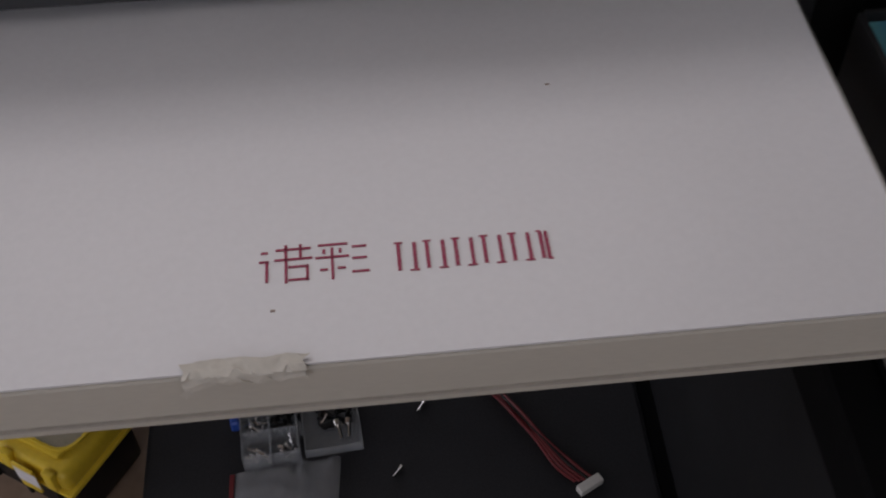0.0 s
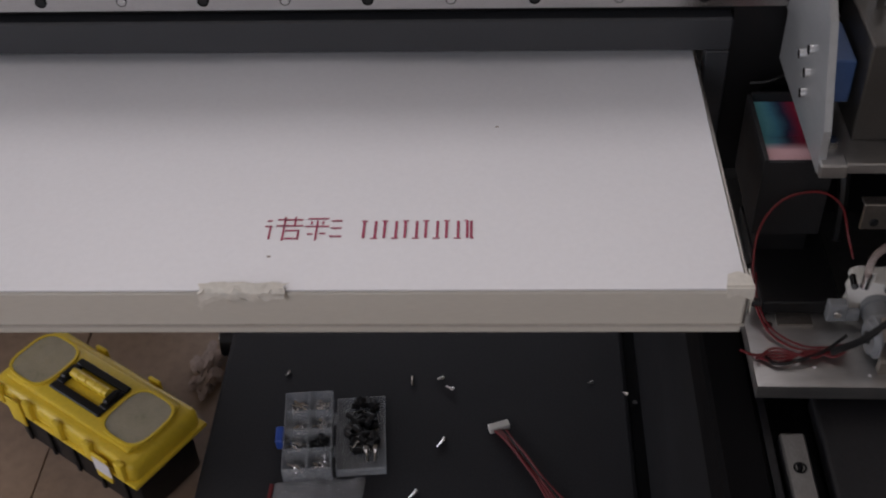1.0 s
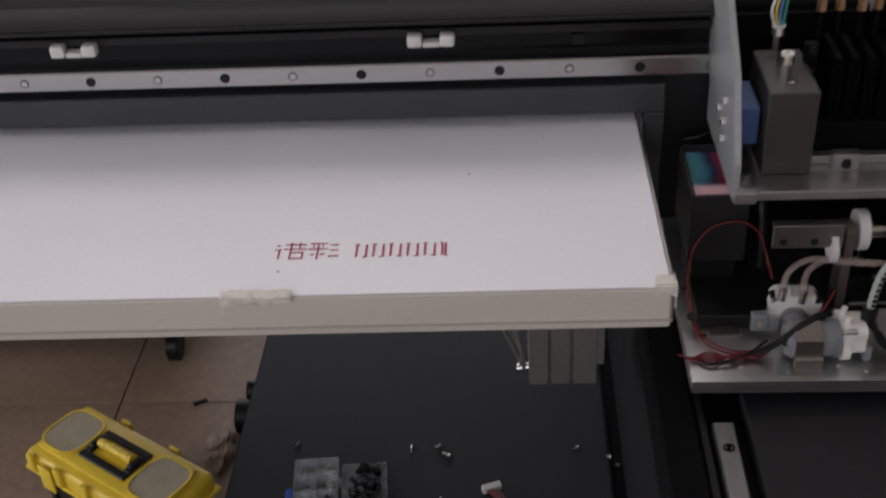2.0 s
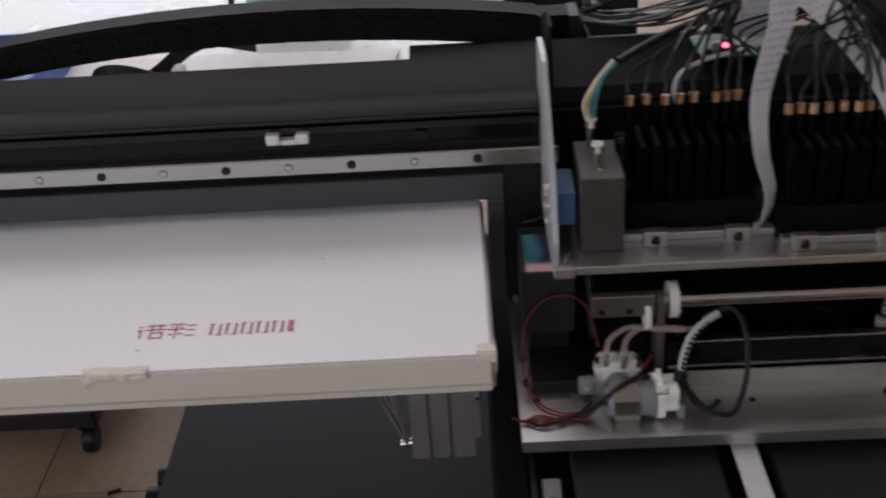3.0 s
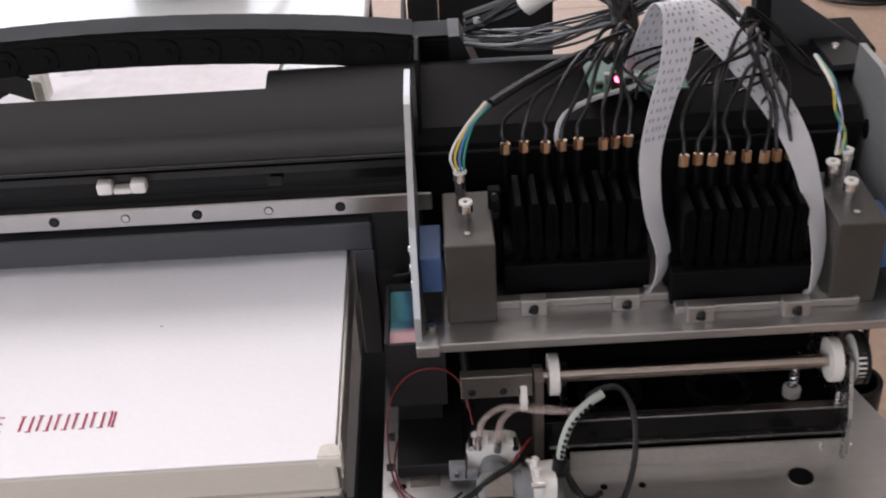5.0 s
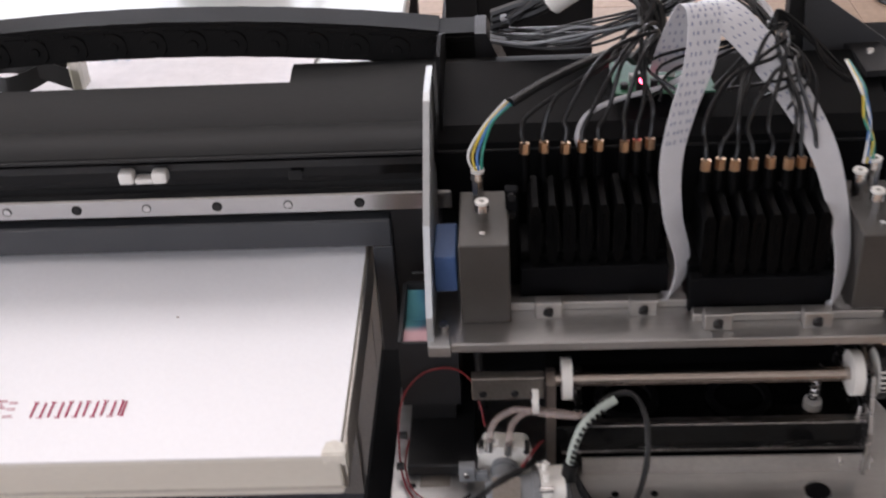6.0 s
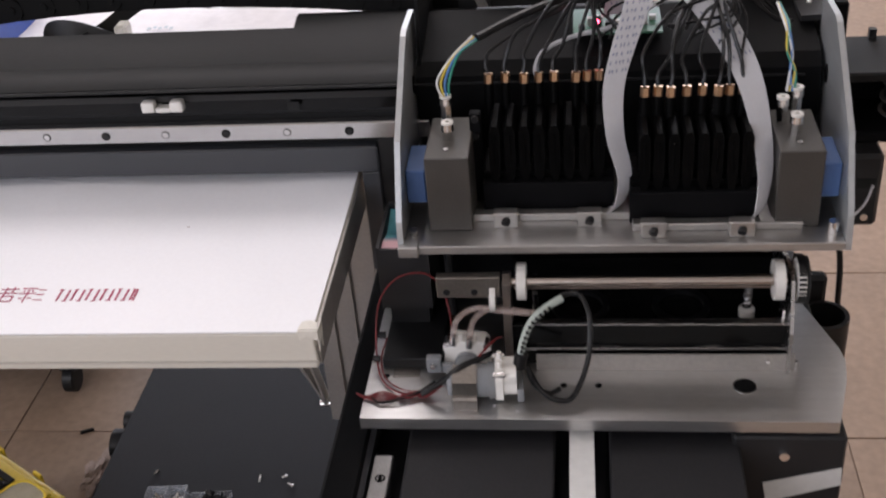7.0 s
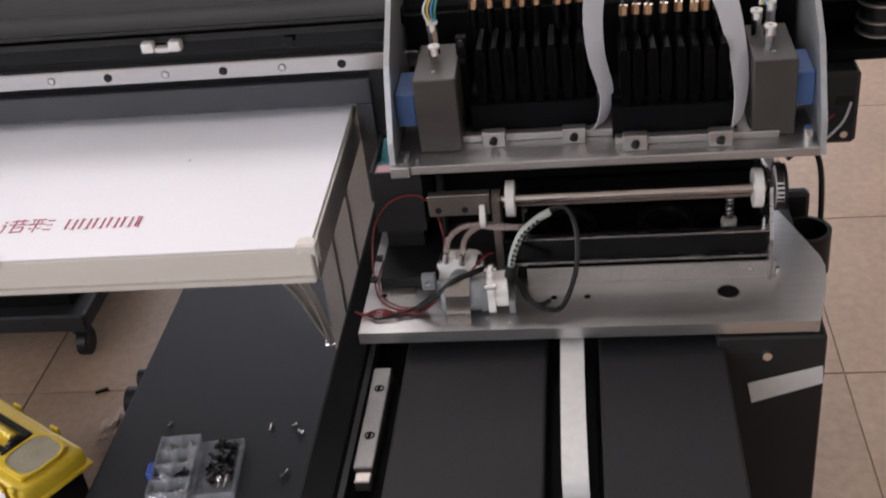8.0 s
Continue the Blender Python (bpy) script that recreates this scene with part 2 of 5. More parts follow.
def tube(bm, pts, r, seg=8, n=6):
    line = [q + Vector((0, 0, RZ)) for q in smooth_path(pts, n)]
    rows, side = [], None
    for i, q in enumerate(line):
        d = (line[min(i + 1, len(line) - 1)] - line[max(i - 1, 0)]).normalized()
        if side is None:
            side = d.orthogonal().normalized()
        side = (side - d * side.dot(d)).normalized()
        up = d.cross(side)
        rows.append([bm.verts.new(q + r * (side * math.cos(a) + up * math.sin(a))) for a in (2 * math.pi * k / seg for k in range(seg))])
    for a, b in zip(rows, rows[1:]):
        for k in range(seg):
            bm.faces.new((a[k], a[(k + 1) % seg], b[(k + 1) % seg], b[k]))
    bm.faces.new(rows[0][::-1])
    bm.faces.new(rows[-1])
    return bm


def band(bm, pts, wide, thick=0.0006, n=8):
    """A flat strip along pts; wide: its width vector at the start and the end."""
    line = [q + Vector((0, 0, RZ)) for q in smooth_path(pts, n)]
    w0, w1 = Vector(wide[0]) / 2, Vector(wide[1]) / 2
    rows = []
    for i, q in enumerate(line):
        d = (line[min(i + 1, len(line) - 1)] - line[max(i - 1, 0)]).normalized()
        w = w0.lerp(w1, i / (len(line) - 1))
        nrm = d.cross(w).normalized() * thick / 2
        rows.append([bm.verts.new(q + v) for v in (-w - nrm, w - nrm, w + nrm, -w + nrm)])
    for a, b in zip(rows, rows[1:]):
        for k in range(4):
            bm.faces.new((a[k], a[(k + 1) % 4], b[(k + 1) % 4], b[k]))
    bm.faces.new(rows[0][::-1])
    bm.faces.new(rows[-1])
    return bm


def slab(bm, outline, axis, lo, hi):
    """An outline of (a, b) pairs pushed from lo to hi along an axis: x takes (y, z), y takes (x, z), z takes (x, y)."""
    def at(a, b, h):
        return {"x": (h, a, b + RZ), "y": (a, h, b + RZ), "z": (a, b, h + RZ)}[axis]
    r0 = [bm.verts.new(at(a, b, lo)) for a, b in outline]
    r1 = [bm.verts.new(at(a, b, hi)) for a, b in outline]
    bm.faces.new(r0[::-1])
    bm.faces.new(r1)
    for i in range(len(outline)):
        j = (i + 1) % len(outline)
        bm.faces.new((r0[i], r0[j], r1[j], r1[i]))
    return bm


def screw(name, c, axis, r, parent, mat=CHROME, h=0.003, label=""):
    a = Vector(axis).normalized()
    bm = rod(B(), Vector(c), Vector(c) + a * h, r, 12, r * 0.85)
    return part(name, bm, mat, parent, label, True)

# ---- the room ----
FL = -RZ  # the floor, counted from the rail


def wall(name, x0, x1, y0, y1, openings=()):
    """A wall 0.2 m thick; openings: (from, to, sill, head) along its long side."""
    bm = B()
    along_x = x1 - x0 > y1 - y0
    lo, hi = (x0, x1) if along_x else (y0, y1)
    def piece(a, b, z0, z1):
        if b - a > 0.001 and z1 - z0 > 0.001:
            box(bm, *((a, b, y0, y1) if along_x else (x0, x1, a, b)), z0 + FL, z1 + FL)
    at = lo
    for a, b, s, h in openings:
        piece(at, a, 0, CEIL)
        piece(a, b, 0, s)
        piece(a, b, h, CEIL)
        at = b
    piece(at, hi, 0, CEIL)
    return single(name, bm, PLASTER, "plain white plastered room wall", "wall", kind="structure")


wall("wall_north", FX0 - 0.2, FX1 + 0.2, FY1, FY1 + 0.2, ((-2.0, 1.6, 0.8, 2.5),))
# unseen south opening, added to go with the front fill lamp
wall("wall_south", FX0 - 0.2, FX1 + 0.2, FY0 - 0.2, FY0, ((-2.6, 0.2, 0.95, 2.45),))
# unseen west opening, taken down near the floor for the side fill
wall("wall_west", FX0 - 0.2, FX0, FY0, FY1, ((-1.1, 1.9, 0.1, 2.35),))
wall("wall_east", FX1, FX1 + 0.2, FY0, FY1)
single("ceiling", box(B(), FX0 - 0.2, FX1 + 0.2, FY0 - 0.2, FY1 + 0.2, CEIL + FL, CEIL + FL + 0.15), PLASTER, "plain white ceiling", "ceiling", kind="structure")
floor = single("floor", box(B(), FX0 - 0.2, FX1 + 0.2, FY0 - 0.2, FY1 + 0.2, FL - 0.15, FL - 0.003), GROUT, "tan ceramic tile floor with dark joints", "floor", kind="structure")

# ---- printer: stand, deck and housing ----
DECK = -0.698
stand = thing("printer_stand", "dark grey painted steel printer stand with a flat lower deck", "stand", (0.07, 0.3, 0))
part("deck", box(B(), -0.147, 0.376, -0.6, 1.1, DECK - 0.03, DECK, 0.006, 2), DECKGREY, stand)
part("deck_skirt", box(B(), -0.138, 0.37, -0.59, 1.09, FL + 0.018, DECK - 0.03), PAINT, stand)
part("seam_strip", box(B(), 0.376, 0.391, -0.6, 1.1, DECK - 0.02, DECK - 0.006), DEEP, stand, "black seam between deck and housing")
for y in (0.22, 0.47):
    screw("screw", (0.3835, y, DECK - 0.006), (0, 0, 1), 0.004, stand)
for y in (0.36, 0.95):
    w = part("castor_wheel", rod(B(), (-0.170, y, FL + 0.026), (-0.148, y, FL + 0.026), 0.026, 24), BLACK, stand, "black castor wheel", True)
    part("hub", rod(B(), (-0.174, y, FL + 0.026), (-0.169, y, FL + 0.026), 0.014, 16), STEEL, w, "steel hub", True)
    part("castor_knob", rod(B(), (-0.158, y + 0.035, FL + 0.046), (-0.1405, y + 0.035, FL + 0.046), 0.016, 16), BLACK, stand, "", True)

housing = thing("printer_housing", "black powder-coated printer side housing with cover plates", "printer housing", (0.55, -0.2, 0))
part("side_panel", box(B(), 0.391, 0.396, -0.46, 1.0, FL + 0.02, -0.19), PLATEGREY, housing)
part("body", box(B(), 0.396, 0.70, -0.45, 0.3, FL + 0.02, -0.215), DEEP, housing)
part("edge_rib", box(B(), 0.359, 0.3905, -0.46, 0.14, -0.235, -0.189, 0.003), DEEP, housing)
for x0, x1 in ((0.427, 0.553), (0.598, 0.706)):
    part("cover_plate", box(B(), x0, x1, -0.455, -0.205, -0.20, -0.185, 0.0025, 2), PLATEGREY, housing, "slate grey cover plate")
part("front_plate", box(B(), 0.70, 0.792, -0.226, 0.2, FL + 0.02, -0.176, 0.002), PAINT, housing, "black folded sheet plate")
screw("bolt", (0.742, -0.226, -0.194), (0, -1, 0), 0.005, housing, CHROME, 0.004)
part("tape_strip", slab(B(), ((0.727, -0.226), (0.79, -0.208), (0.791, -0.227), (0.731, -0.248)), "y", -0.2275, -0.2262), STRAPGREY, housing, "torn strip of pale tape")
part("belt_slot", box(B(), 0.557, 0.594, -0.45, -0.2, -0.2145, -0.205), DEEP, housing)
part("belt", band(B(), [(0.574, 0.0, -0.181), (0.5743, -0.1, -0.181), (0.575, -0.2, -0.181), (0.5755, -0.30, -0.1812), (0.5765, -0.374, -0.182), (0.577, -0.391, -0.189), (0.577, -0.394, -0.203)], ((0.0205, 0, 0), (0.0205, 0, 0)), 0.0016), STRAPGREY, housing, "pale grey flat drive belt")
part("belt_pulley", rod(B(), (0.5675, -0.3815, -0.1945), (0.5865, -0.3815, -0.1945), 0.0105, 20), STEEL, housing, "", True)
yr = part("guide_rail", box(B(), 0.400, 0.4165, -0.366, -0.2415, -0.2, -0.185, 0.0012), DARKSTEEL, housing, "oiled steel guide rail")
# flat black discs paint the dark inside this rail's holes
for y in (-0.329, -0.270):
    part("rail_hole_shade", ring(rod(B(), (0.4085, y, -0.1856), (0.407, y, -0.1846), 0.0028, 12), (0.4085, y, -0.185), (0, 0, 1), 0.003, 0.0045, 0.0008, 14), DEEP, yr)
part("rail_stop", box(B(), 0.402, 0.415, -0.378, -0.3665, -0.2, -0.189, 0.001), BRACKET, housing, "dull steel rail stop")
# matt black strip painting the shade that lies beside the guide rail
part("channel_shade", box(B(), 0.396, 0.427, -0.45, 0.15, -0.2145, -0.205), DEEP, housing)

# ---- the beam with its rail ----
beam = thing("printer_beam", "dark grey printer gantry beam with steel guide rail", "gantry beam", (0, 0.05, 0))
BX0, BX1 = -1.35, 0.84
prof = [(0.016, -0.02), (0.016, 0.012), (0.03, 0.014), (0.032, 0.040), (0.006, 0.042), (0.004, 0.047), (0.012, 0.052), (0.036, 0.055), (0.040, 0.0535), (0.062, 0.063), (0.092, 0.068), (0.102, 0.062), (0.104, -0.044), (0.016, -0.044)]
part("shell", slab(B(), prof, "x", BX0, 0.774), SHELL, beam, "", True)
part("raised_cover", slab(B(), [(0.080, 0.0645), (0.110, 0.072), (0.122, 0.071), (0.125, -0.06), (0.1045, -0.06)], "x", 0.297, 0.774), SHELL, beam, "", True)
part("lip_trim", box(B(), BX0, 0.774, 0.001, 0.005, 0.0435, 0.0462, 0.0008), BLACK, beam)
part("skirt", box(B(), BX0, 0.384, 0.002, 0.0155, -0.046, -0.0185, 0.0015), SKIRT, beam, "slate grey skirt panel")
part("skirt_cheek", box(B(), 0.3668, 0.384, 0.002, 0.0155, -0.16, -0.0462, 0.001), SKIRT, beam)
part("skirt_end", box(B(), 0.3842, 0.758, 0.008, 0.0155, -0.16, -0.012), BLACK, beam)
part("recess", box(B(), BX0, 0.774, 0.0165, 0.029, 0.0125, 0.039), GLOSS, beam, "black recess with drive belt")
part("drive_belt", box(B(), BX0, 0.774, 0.010, 0.0115, 0.030, 0.0365), RUBBER, beam)
rail = part("guide_rail", box(B(), BX0, 0.437, 0.0005, 0.0155, -0.0088, 0.0088, 0.0012), RAIL, beam, "polished steel linear guide rail")
part("rail_tail", box(B(), 0.4372, 0.70, 0.004, 0.0155, -0.008, 0.008, 0.001), PAINT, beam)
# dark rings round the bolts paint the shade in the rail's sunk holes
for k in range(-20, 8):
    x = 0.06 * k
    dark = k % 2 == 0
    part("rail_hole_shade", ring(B(), (x, 0.0004, 0), (0, 1, 0), 0.0031, 0.0043 if dark else 0.0038, 0.0012, 18), DEEP if dark else PAINT, rail)
    part("rail_bolt", rod(B(), (x, -0.0002 if not dark else 0.0001, 0), (x, 0.002, 0), 0.0031, 14), BLACK if dark else STEEL, rail)
for x in (-0.442, -0.130, 0.182):
    c = part("belt_clip", box(B(), x - 0.0205, x - 0.0075, 0.000, 0.012, 0.023, 0.034, 0.0025, 2), WHITE, beam, "white nylon belt clip", True)
    part("clip_end", box(B(), x + 0.0075, x + 0.0205, 0.000, 0.012, 0.023, 0.034, 0.0025, 2), WHITE, c, "", True)
    part("clip_bridge", box(B(), x - 0.0075, x + 0.0075, 0.002, 0.012, 0.0225, 0.0275, 0.001), WHITE, c, "", True)
part("rating_mark", box(B(), 0.302, 0.313, 0.0092, 0.0098, 0.0185, 0.0275), SHELL, beam, "faint grey label")

# ---- the print table ----
TT = -0.0575
table = thing("print_table", "white print table with cream board edge under a coated sheet", "print table", (0, -0.1, 0))
PX0, PX1, PY0, PY1 = -1.15, 0.364, -0.2385, 0.0
part("board", box(B(), PX0, PX1 - 0.001, PY0 + 0.001, PY1 + 0.03, -0.0945, TT - 0.0012, 0.002, 2), CREAM, table, "cream edged board")
part("edge_line", box(B(), PX0, PX1, PY0 - 0.0004, PY0 + 0.001, -0.0875, -0.0860), material("darker_seam", (0.44, 0.41, 0.36), 0.7), table, "darker seam along the edge")
part("side_trim", box(B(), PX1 - 0.001, PX1 + 0.0015, PY0 + 0.006, PY1 + 0.025, -0.0935, TT - 0.002, 0.0006), ALU_RAW, table, "grey metal side trim")


def sheet():
    """The coated sheet, gently rippled towards its back edge."""
    bm = B()
    nx, ny = 70, 16
    rows = []
    for j in range(ny + 1):
        v = j / ny
        row = []
        for i in range(nx + 1):
            x = PX0 + (PX1 - 0.002 - PX0) * i / nx
            back = 0.034 + 0.004 * noise.noise(Vector((x * 7, 3.1, 0)))
            y = PY0 + 0.0015 + (PY1 + back - PY0) * v
            lift = 0.0035 * max(0, v - 0.6) / 0.4 * (0.5 + noise.noise(Vector((x * 6, 0.4, 0))))
            row.append(bm.verts.new((x, y, RZ + TT + max(0, lift) + 0.0004)))
        rows.append(row)
    for a, b in zip(rows, rows[1:]):
        for i in range(nx):
            bm.faces.new((a[i], a[i + 1], b[i + 1], b[i]))
    out = bmesh.ops.extrude_face_region(bm, geom=list(bm.faces))
    bmesh.ops.translate(bm, verts=[v for v in out["geom"] if isinstance(v, bmesh.types.BMVert)], vec=(0, 0, -0.0012))
    return bm


single("print_sheet", sheet(), SHEET, "white coated sheet with red print, lying on the print table", "print sheet", smooth=True)


# the red line on the sheet, drawn as plain bars
mark = thing("printed_line", "row of small dark red printed bars on the white sheet", "print", (0.14, -0.176, 0))


def bars(rects, x, y, em):
    for a, b, c, d in rects:
        part("bar", box(B(), x + a * em, x + b * em, y + c * em, y + d * em, TT + 0.0005, TT + 0.0009), RED_INK, mark)


EM = 0.0247
for x, rects in ((0.070, ((0.030, 0.160, 0.728, 0.772), (0.114, 0.166, 0.050, 0.550), (0.000, 0.180, 0.513, 0.557), (0.300, 0.950, 0.773, 0.817), (0.280, 0.980, 0.533, 0.577), (0.464, 0.516, 0.000, 0.900), (0.734, 0.786, 0.550, 0.900), (0.530, 0.900, 0.043, 0.087), (0.530, 0.900, 0.348, 0.392), (0.854, 0.906, 0.030, 0.400))),
                 (0.0955, ((0.050, 0.600, 0.808, 0.852), (0.000, 0.620, 0.508, 0.552), (0.284, 0.336, 0.000, 0.750), (0.080, 0.220, 0.213, 0.257), (0.400, 0.550, 0.233, 0.277), (0.134, 0.186, 0.620, 0.720), (0.434, 0.486, 0.620, 0.720), (0.680, 0.950, 0.718, 0.762), (0.680, 0.950, 0.438, 0.482), (0.660, 0.980, 0.118, 0.162)))):
    bars(rects, x - 0.003, -0.1925, EM)
for k in range(6):
    w = 0.0108 if k < 5 else 0.006
    h = 0.70
    e = w / EM
    bars(((0.04, 0.11, 0.03, h - 0.03), (e - 0.10, e - 0.03, 0.03, h - 0.03), (0.0, e * 0.36, h - 0.03, h), (e * 0.60, e, 0.0, 0.03)), 0.1285 + k * 0.0131, -0.1915, EM)
for x, y in ((0.214, -0.075), (0.072, -0.208)):
    single("sheet_speck", box(B(), x, x + 0.0022, y, y + 0.001, TT + 0.0005, TT + 0.0008), CLOTH, "tiny grey speck of dirt on the white sheet", "speck", "specks")


tp = thing("masking_tape", "crumpled cream masking tape over the sheet's front edge", "tape", (0.06, -0.235, 0), "tape pieces")


def creased_tape(x0, x1, top, drop, seed):
    """A strip folded over the front edge, creased and torn at its ends."""
    bm = B()
    nx, ny = 26, 10
    rows = []
    for j in range(ny + 1):
        row = []
        for i in range(nx + 1):
            u = i / nx
            n1 = noise.noise(Vector((u * 6 + seed, j * 0.35, 0)))
            n2 = noise.noise(Vector((u * 15 + seed, j * 0.9, 4)))
            x = x0 + (x1 - x0) * u + 0.004 * noise.noise(Vector((j * 0.7, seed, u)))
            t = top * (0.8 + 0.4 * noise.noise(Vector((u * 4, seed, 0))))
            d = drop * (0.45 + 0.75 * abs(noise.noise(Vector((u * 5, seed, 9)))) + 0.9 * max(0, 0.16 - u) / 0.16)
            s = j / ny * (t + d)
            y, z = (PY0 + 0.0005 + t - s, TT + 0.0016) if s < t else (PY0 - 0.0012, TT + 0.0016 - (s - t))
            k = 0.0011 * (n1 + 0.6 * n2 + 0.6)
            row.append(bm.verts.new((x, y - (k if s >= t else 0), RZ + z + (max(0, k) if s < t else 0))))
        rows.append(row)
    for p, q in zip(rows, rows[1:]):
        for i in range(nx):
            bm.faces.new((p[i], p[i + 1], q[i + 1], q[i]))
    out = bmesh.ops.extrude_face_region(bm, geom=list(bm.faces))
    bmesh.ops.translate(bm, verts=[v for v in out["geom"] if isinstance(v, bmesh.types.BMVert)], vec=(0, -0.0003, 0.0003))
    return bm


part("strip", creased_tape(0.034, 0.0880, 0.0065, 0.010, 2.3), TAPE, tp, "", True)
tp2 = thing("masking_tape", "torn cream tape on the table's corner", "tape", (0.35, -0.23, 0), "tape pieces")
part("top_flap", slab(B(), [(0.350, -0.236), (0.352, -0.226), (0.358, -0.2235), (0.3645, -0.2265), (0.3665, -0.236)], "z", TT + 0.0012, TT + 0.002), TAPE, tp2)
part("front_flap", slab(B(), [(0.350, TT + 0.001), (0.351, TT - 0.007), (0.357, TT - 0.004), (0.3665, TT - 0.009), (0.3665, TT + 0.001)], "y", -0.2378, -0.2352), TAPE, tp2)
part("side_flap", slab(B(), [(-0.236, TT), (-0.236, TT - 0.020), (-0.228, TT - 0.012), (-0.224, TT - 0.024), (-0.219, TT)], "x", PX1 + 0.0016, PX1 + 0.0024), TAPE, tp2)
tp3 = thing("masking_tape", "small shiny tape scrap on the table's edge", "tape", (0.32, -0.235, 0), "tape pieces")
part("scrap", slab(B(), [(0.309, TT - 0.022), (0.315, TT - 0.010), (0.326, TT - 0.001), (0.329, TT - 0.004), (0.319, TT - 0.013), (0.315, TT - 0.022)], "y", -0.2366, -0.2352), LABELWHITE, tp3)


# column of slotted profile under the table
def profile(x0, x1, y0, y1):
    """Outline of a slotted bar with three faces of ribs to the front."""
    pts = [(x0, y1), (x0, y0)]
    w = (x1 - x0) / 3
    for k in range(3):
        a, b = x0 + k * w, x0 + (k + 1) * w
        pts += [(a + 0.0005, y0), (b - 0.0045, y0), (b - 0.0045, y0 + 0.008), (b, y0 + 0.008)] if k < 2 else [(a + 0.0005, y0), (b, y0)]
        if k < 2:
            pts += [(b, y0)]
    return pts + [(x1, y0 + 0.03), (x1 - 0.006, y0 + 0.03), (x1 - 0.006, y0 + 0.038), (x1, y0 + 0.038), (x1, y1)]


CY0, CY1 = 0.117, 0.187
part("column", slab(B(), profile(0.268, 0.345, CY0, CY1), "z", -0.462, -0.0947), ALU_RAW, table, "slotted aluminium profile column")
part("column_rib", box(B(), 0.3452, 0.354, CY0, CY1, -0.434, -0.0947, 0.0008), ALU_RAW, table)
screw("bolt", (0.350, CY0, -0.372), (0, -1, 0), 0.003, table, CHROME, 0.003)
for o in (0.0, 0.016):
    part("brace", band(B(), [(0.197 + o * 1.6, CY0 + 0.01, -0.315), (0.227 + o, CY0 + 0.01, -0.355), (0.244 + o * 0.6, CY0 + 0.01, -0.395), (0.262, CY0 + 0.01, -0.440)], ((0, 0.018, 0), (0, 0.018, 0)), 0.003), ALU_RAW, table, "thin bent aluminium brace")
part("brace_bolt", rod(B(), (0.268, CY0 + 0.01, -0.443), (0.254, CY0 + 0.01, -0.445), 0.0055, 14), CHROME, table, "bright bolt", True)
part("brace_plate", box(B(), 0.19, 0.2675, CY0, CY0 + 0.02, -0.32, -0.16, 0.002), ALU_RAW, table)
part("cross_beam", box(B(), -0.9, 0.2675, 0.10, 0.145, -0.16, -0.0947, 0.002), ALU_RAW, table)

# the table and what lies on it stand a little askew to the beam
SKEW = Matrix.Translation((0.363, -0.2385, 0)) @ Matrix.Rotation(radians(0.6), 4, "Z") @ Matrix.Translation((-0.363, 0.2385, 0))
for ob in [o for o in scene.objects if o.parent is None and o.name.split(".")[0] in ("print_table", "print_sheet", "printed_line", "sheet_speck", "masking_tape")]:
    ob.matrix_world = SKEW @ Matrix.Translation(ob.location)

# ---- the print carriage ----
CX = 0.026  # where it stands along the rail
car = thing("print_carriage", "open aluminium print carriage with two head packs and ink lines", "print carriage", (0.58 + CX, 0, 0))


def cpart(name, bm, mat, label="", smooth=False, parent=None):
    bmesh.ops.translate(bm, verts=bm.verts, vec=(CX, 0, 0))
    return part(name, bm, mat, parent or car, label, smooth)


base = cpart("base_plate", box(B(), 0.399, 0.766, -0.138, 0.0, -0.050, -0.042, 0.0008), ALU, "brushed aluminium base plate")
side = [(-0.137, -0.050), (-0.133, -0.02), (-0.100, 0.040), (-0.016, 0.100), (-0.006, 0.103), (0.045, 0.101), (0.05, 0.0), (-0.001, -0.012), (-0.001, -0.050)]
lp = cpart("side_plate", slab(B(), side, "x", 0.394, 0.399), PLATE, "brushed aluminium side plate")
rp = cpart("side_plate", slab(B(), side, "x", 0.766, 0.771), PLATE, "brushed aluminium side plate")
cpart("corner_foot", box(B(), 0.3945, 0.412, -0.1425, -0.128, -0.0505, -0.040, 0.001), ALU)
for y, z in ((-0.075, 0.004), (-0.055, -0.012), (-0.075, -0.014), (-0.075, -0.030)):
    cpart("screw", rod(B(), (0.394, y, z), (0.3915, y, z), 0.0035, 12), CHROME, "", True, lp)
# thin black ovals paint the dark inside the side plates' slots
for x, p in ((0.3992, lp), (0.7658, rp)):
    cpart("slot", slab(B(), [(0.002 + 0.006 * math.cos(a), 0.045 + 0.009 * math.sin(a)) for a in (math.pi * k / 6 for k in range(12))], "x", x - 0.0006, x + 0.0006), DEEP, "black oval for the dark inside a slotted hole", False, p)
cpart("foot_screw", rod(B(), (0.758, -0.123, -0.042), (0.758, -0.123, -0.030), 0.0045, 12), CHROME, "", True)
cpart("foot_screw", rod(B(), (0.406, -0.118, -0.042), (0.406, -0.118, -0.037), 0.004, 12), STEEL, "", True)
bx = cpart("back_cover", slab(B(), [(0.002, -0.03), (0.002, 0.052), (0.014, 0.062), (0.095, 0.079), (0.108, 0.073), (0.108, 0.0), (0.03, -0.03)], "x", 0.402, 0.762), COVER, "black sheet metal back cover")
cpart("left_fin", slab(B(), [(0.01, 0.06), (0.024, 0.118), (0.060, 0.121), (0.135, 0.09), (0.135, 0.06)], "x", 0.4035, 0.4065), COVER)
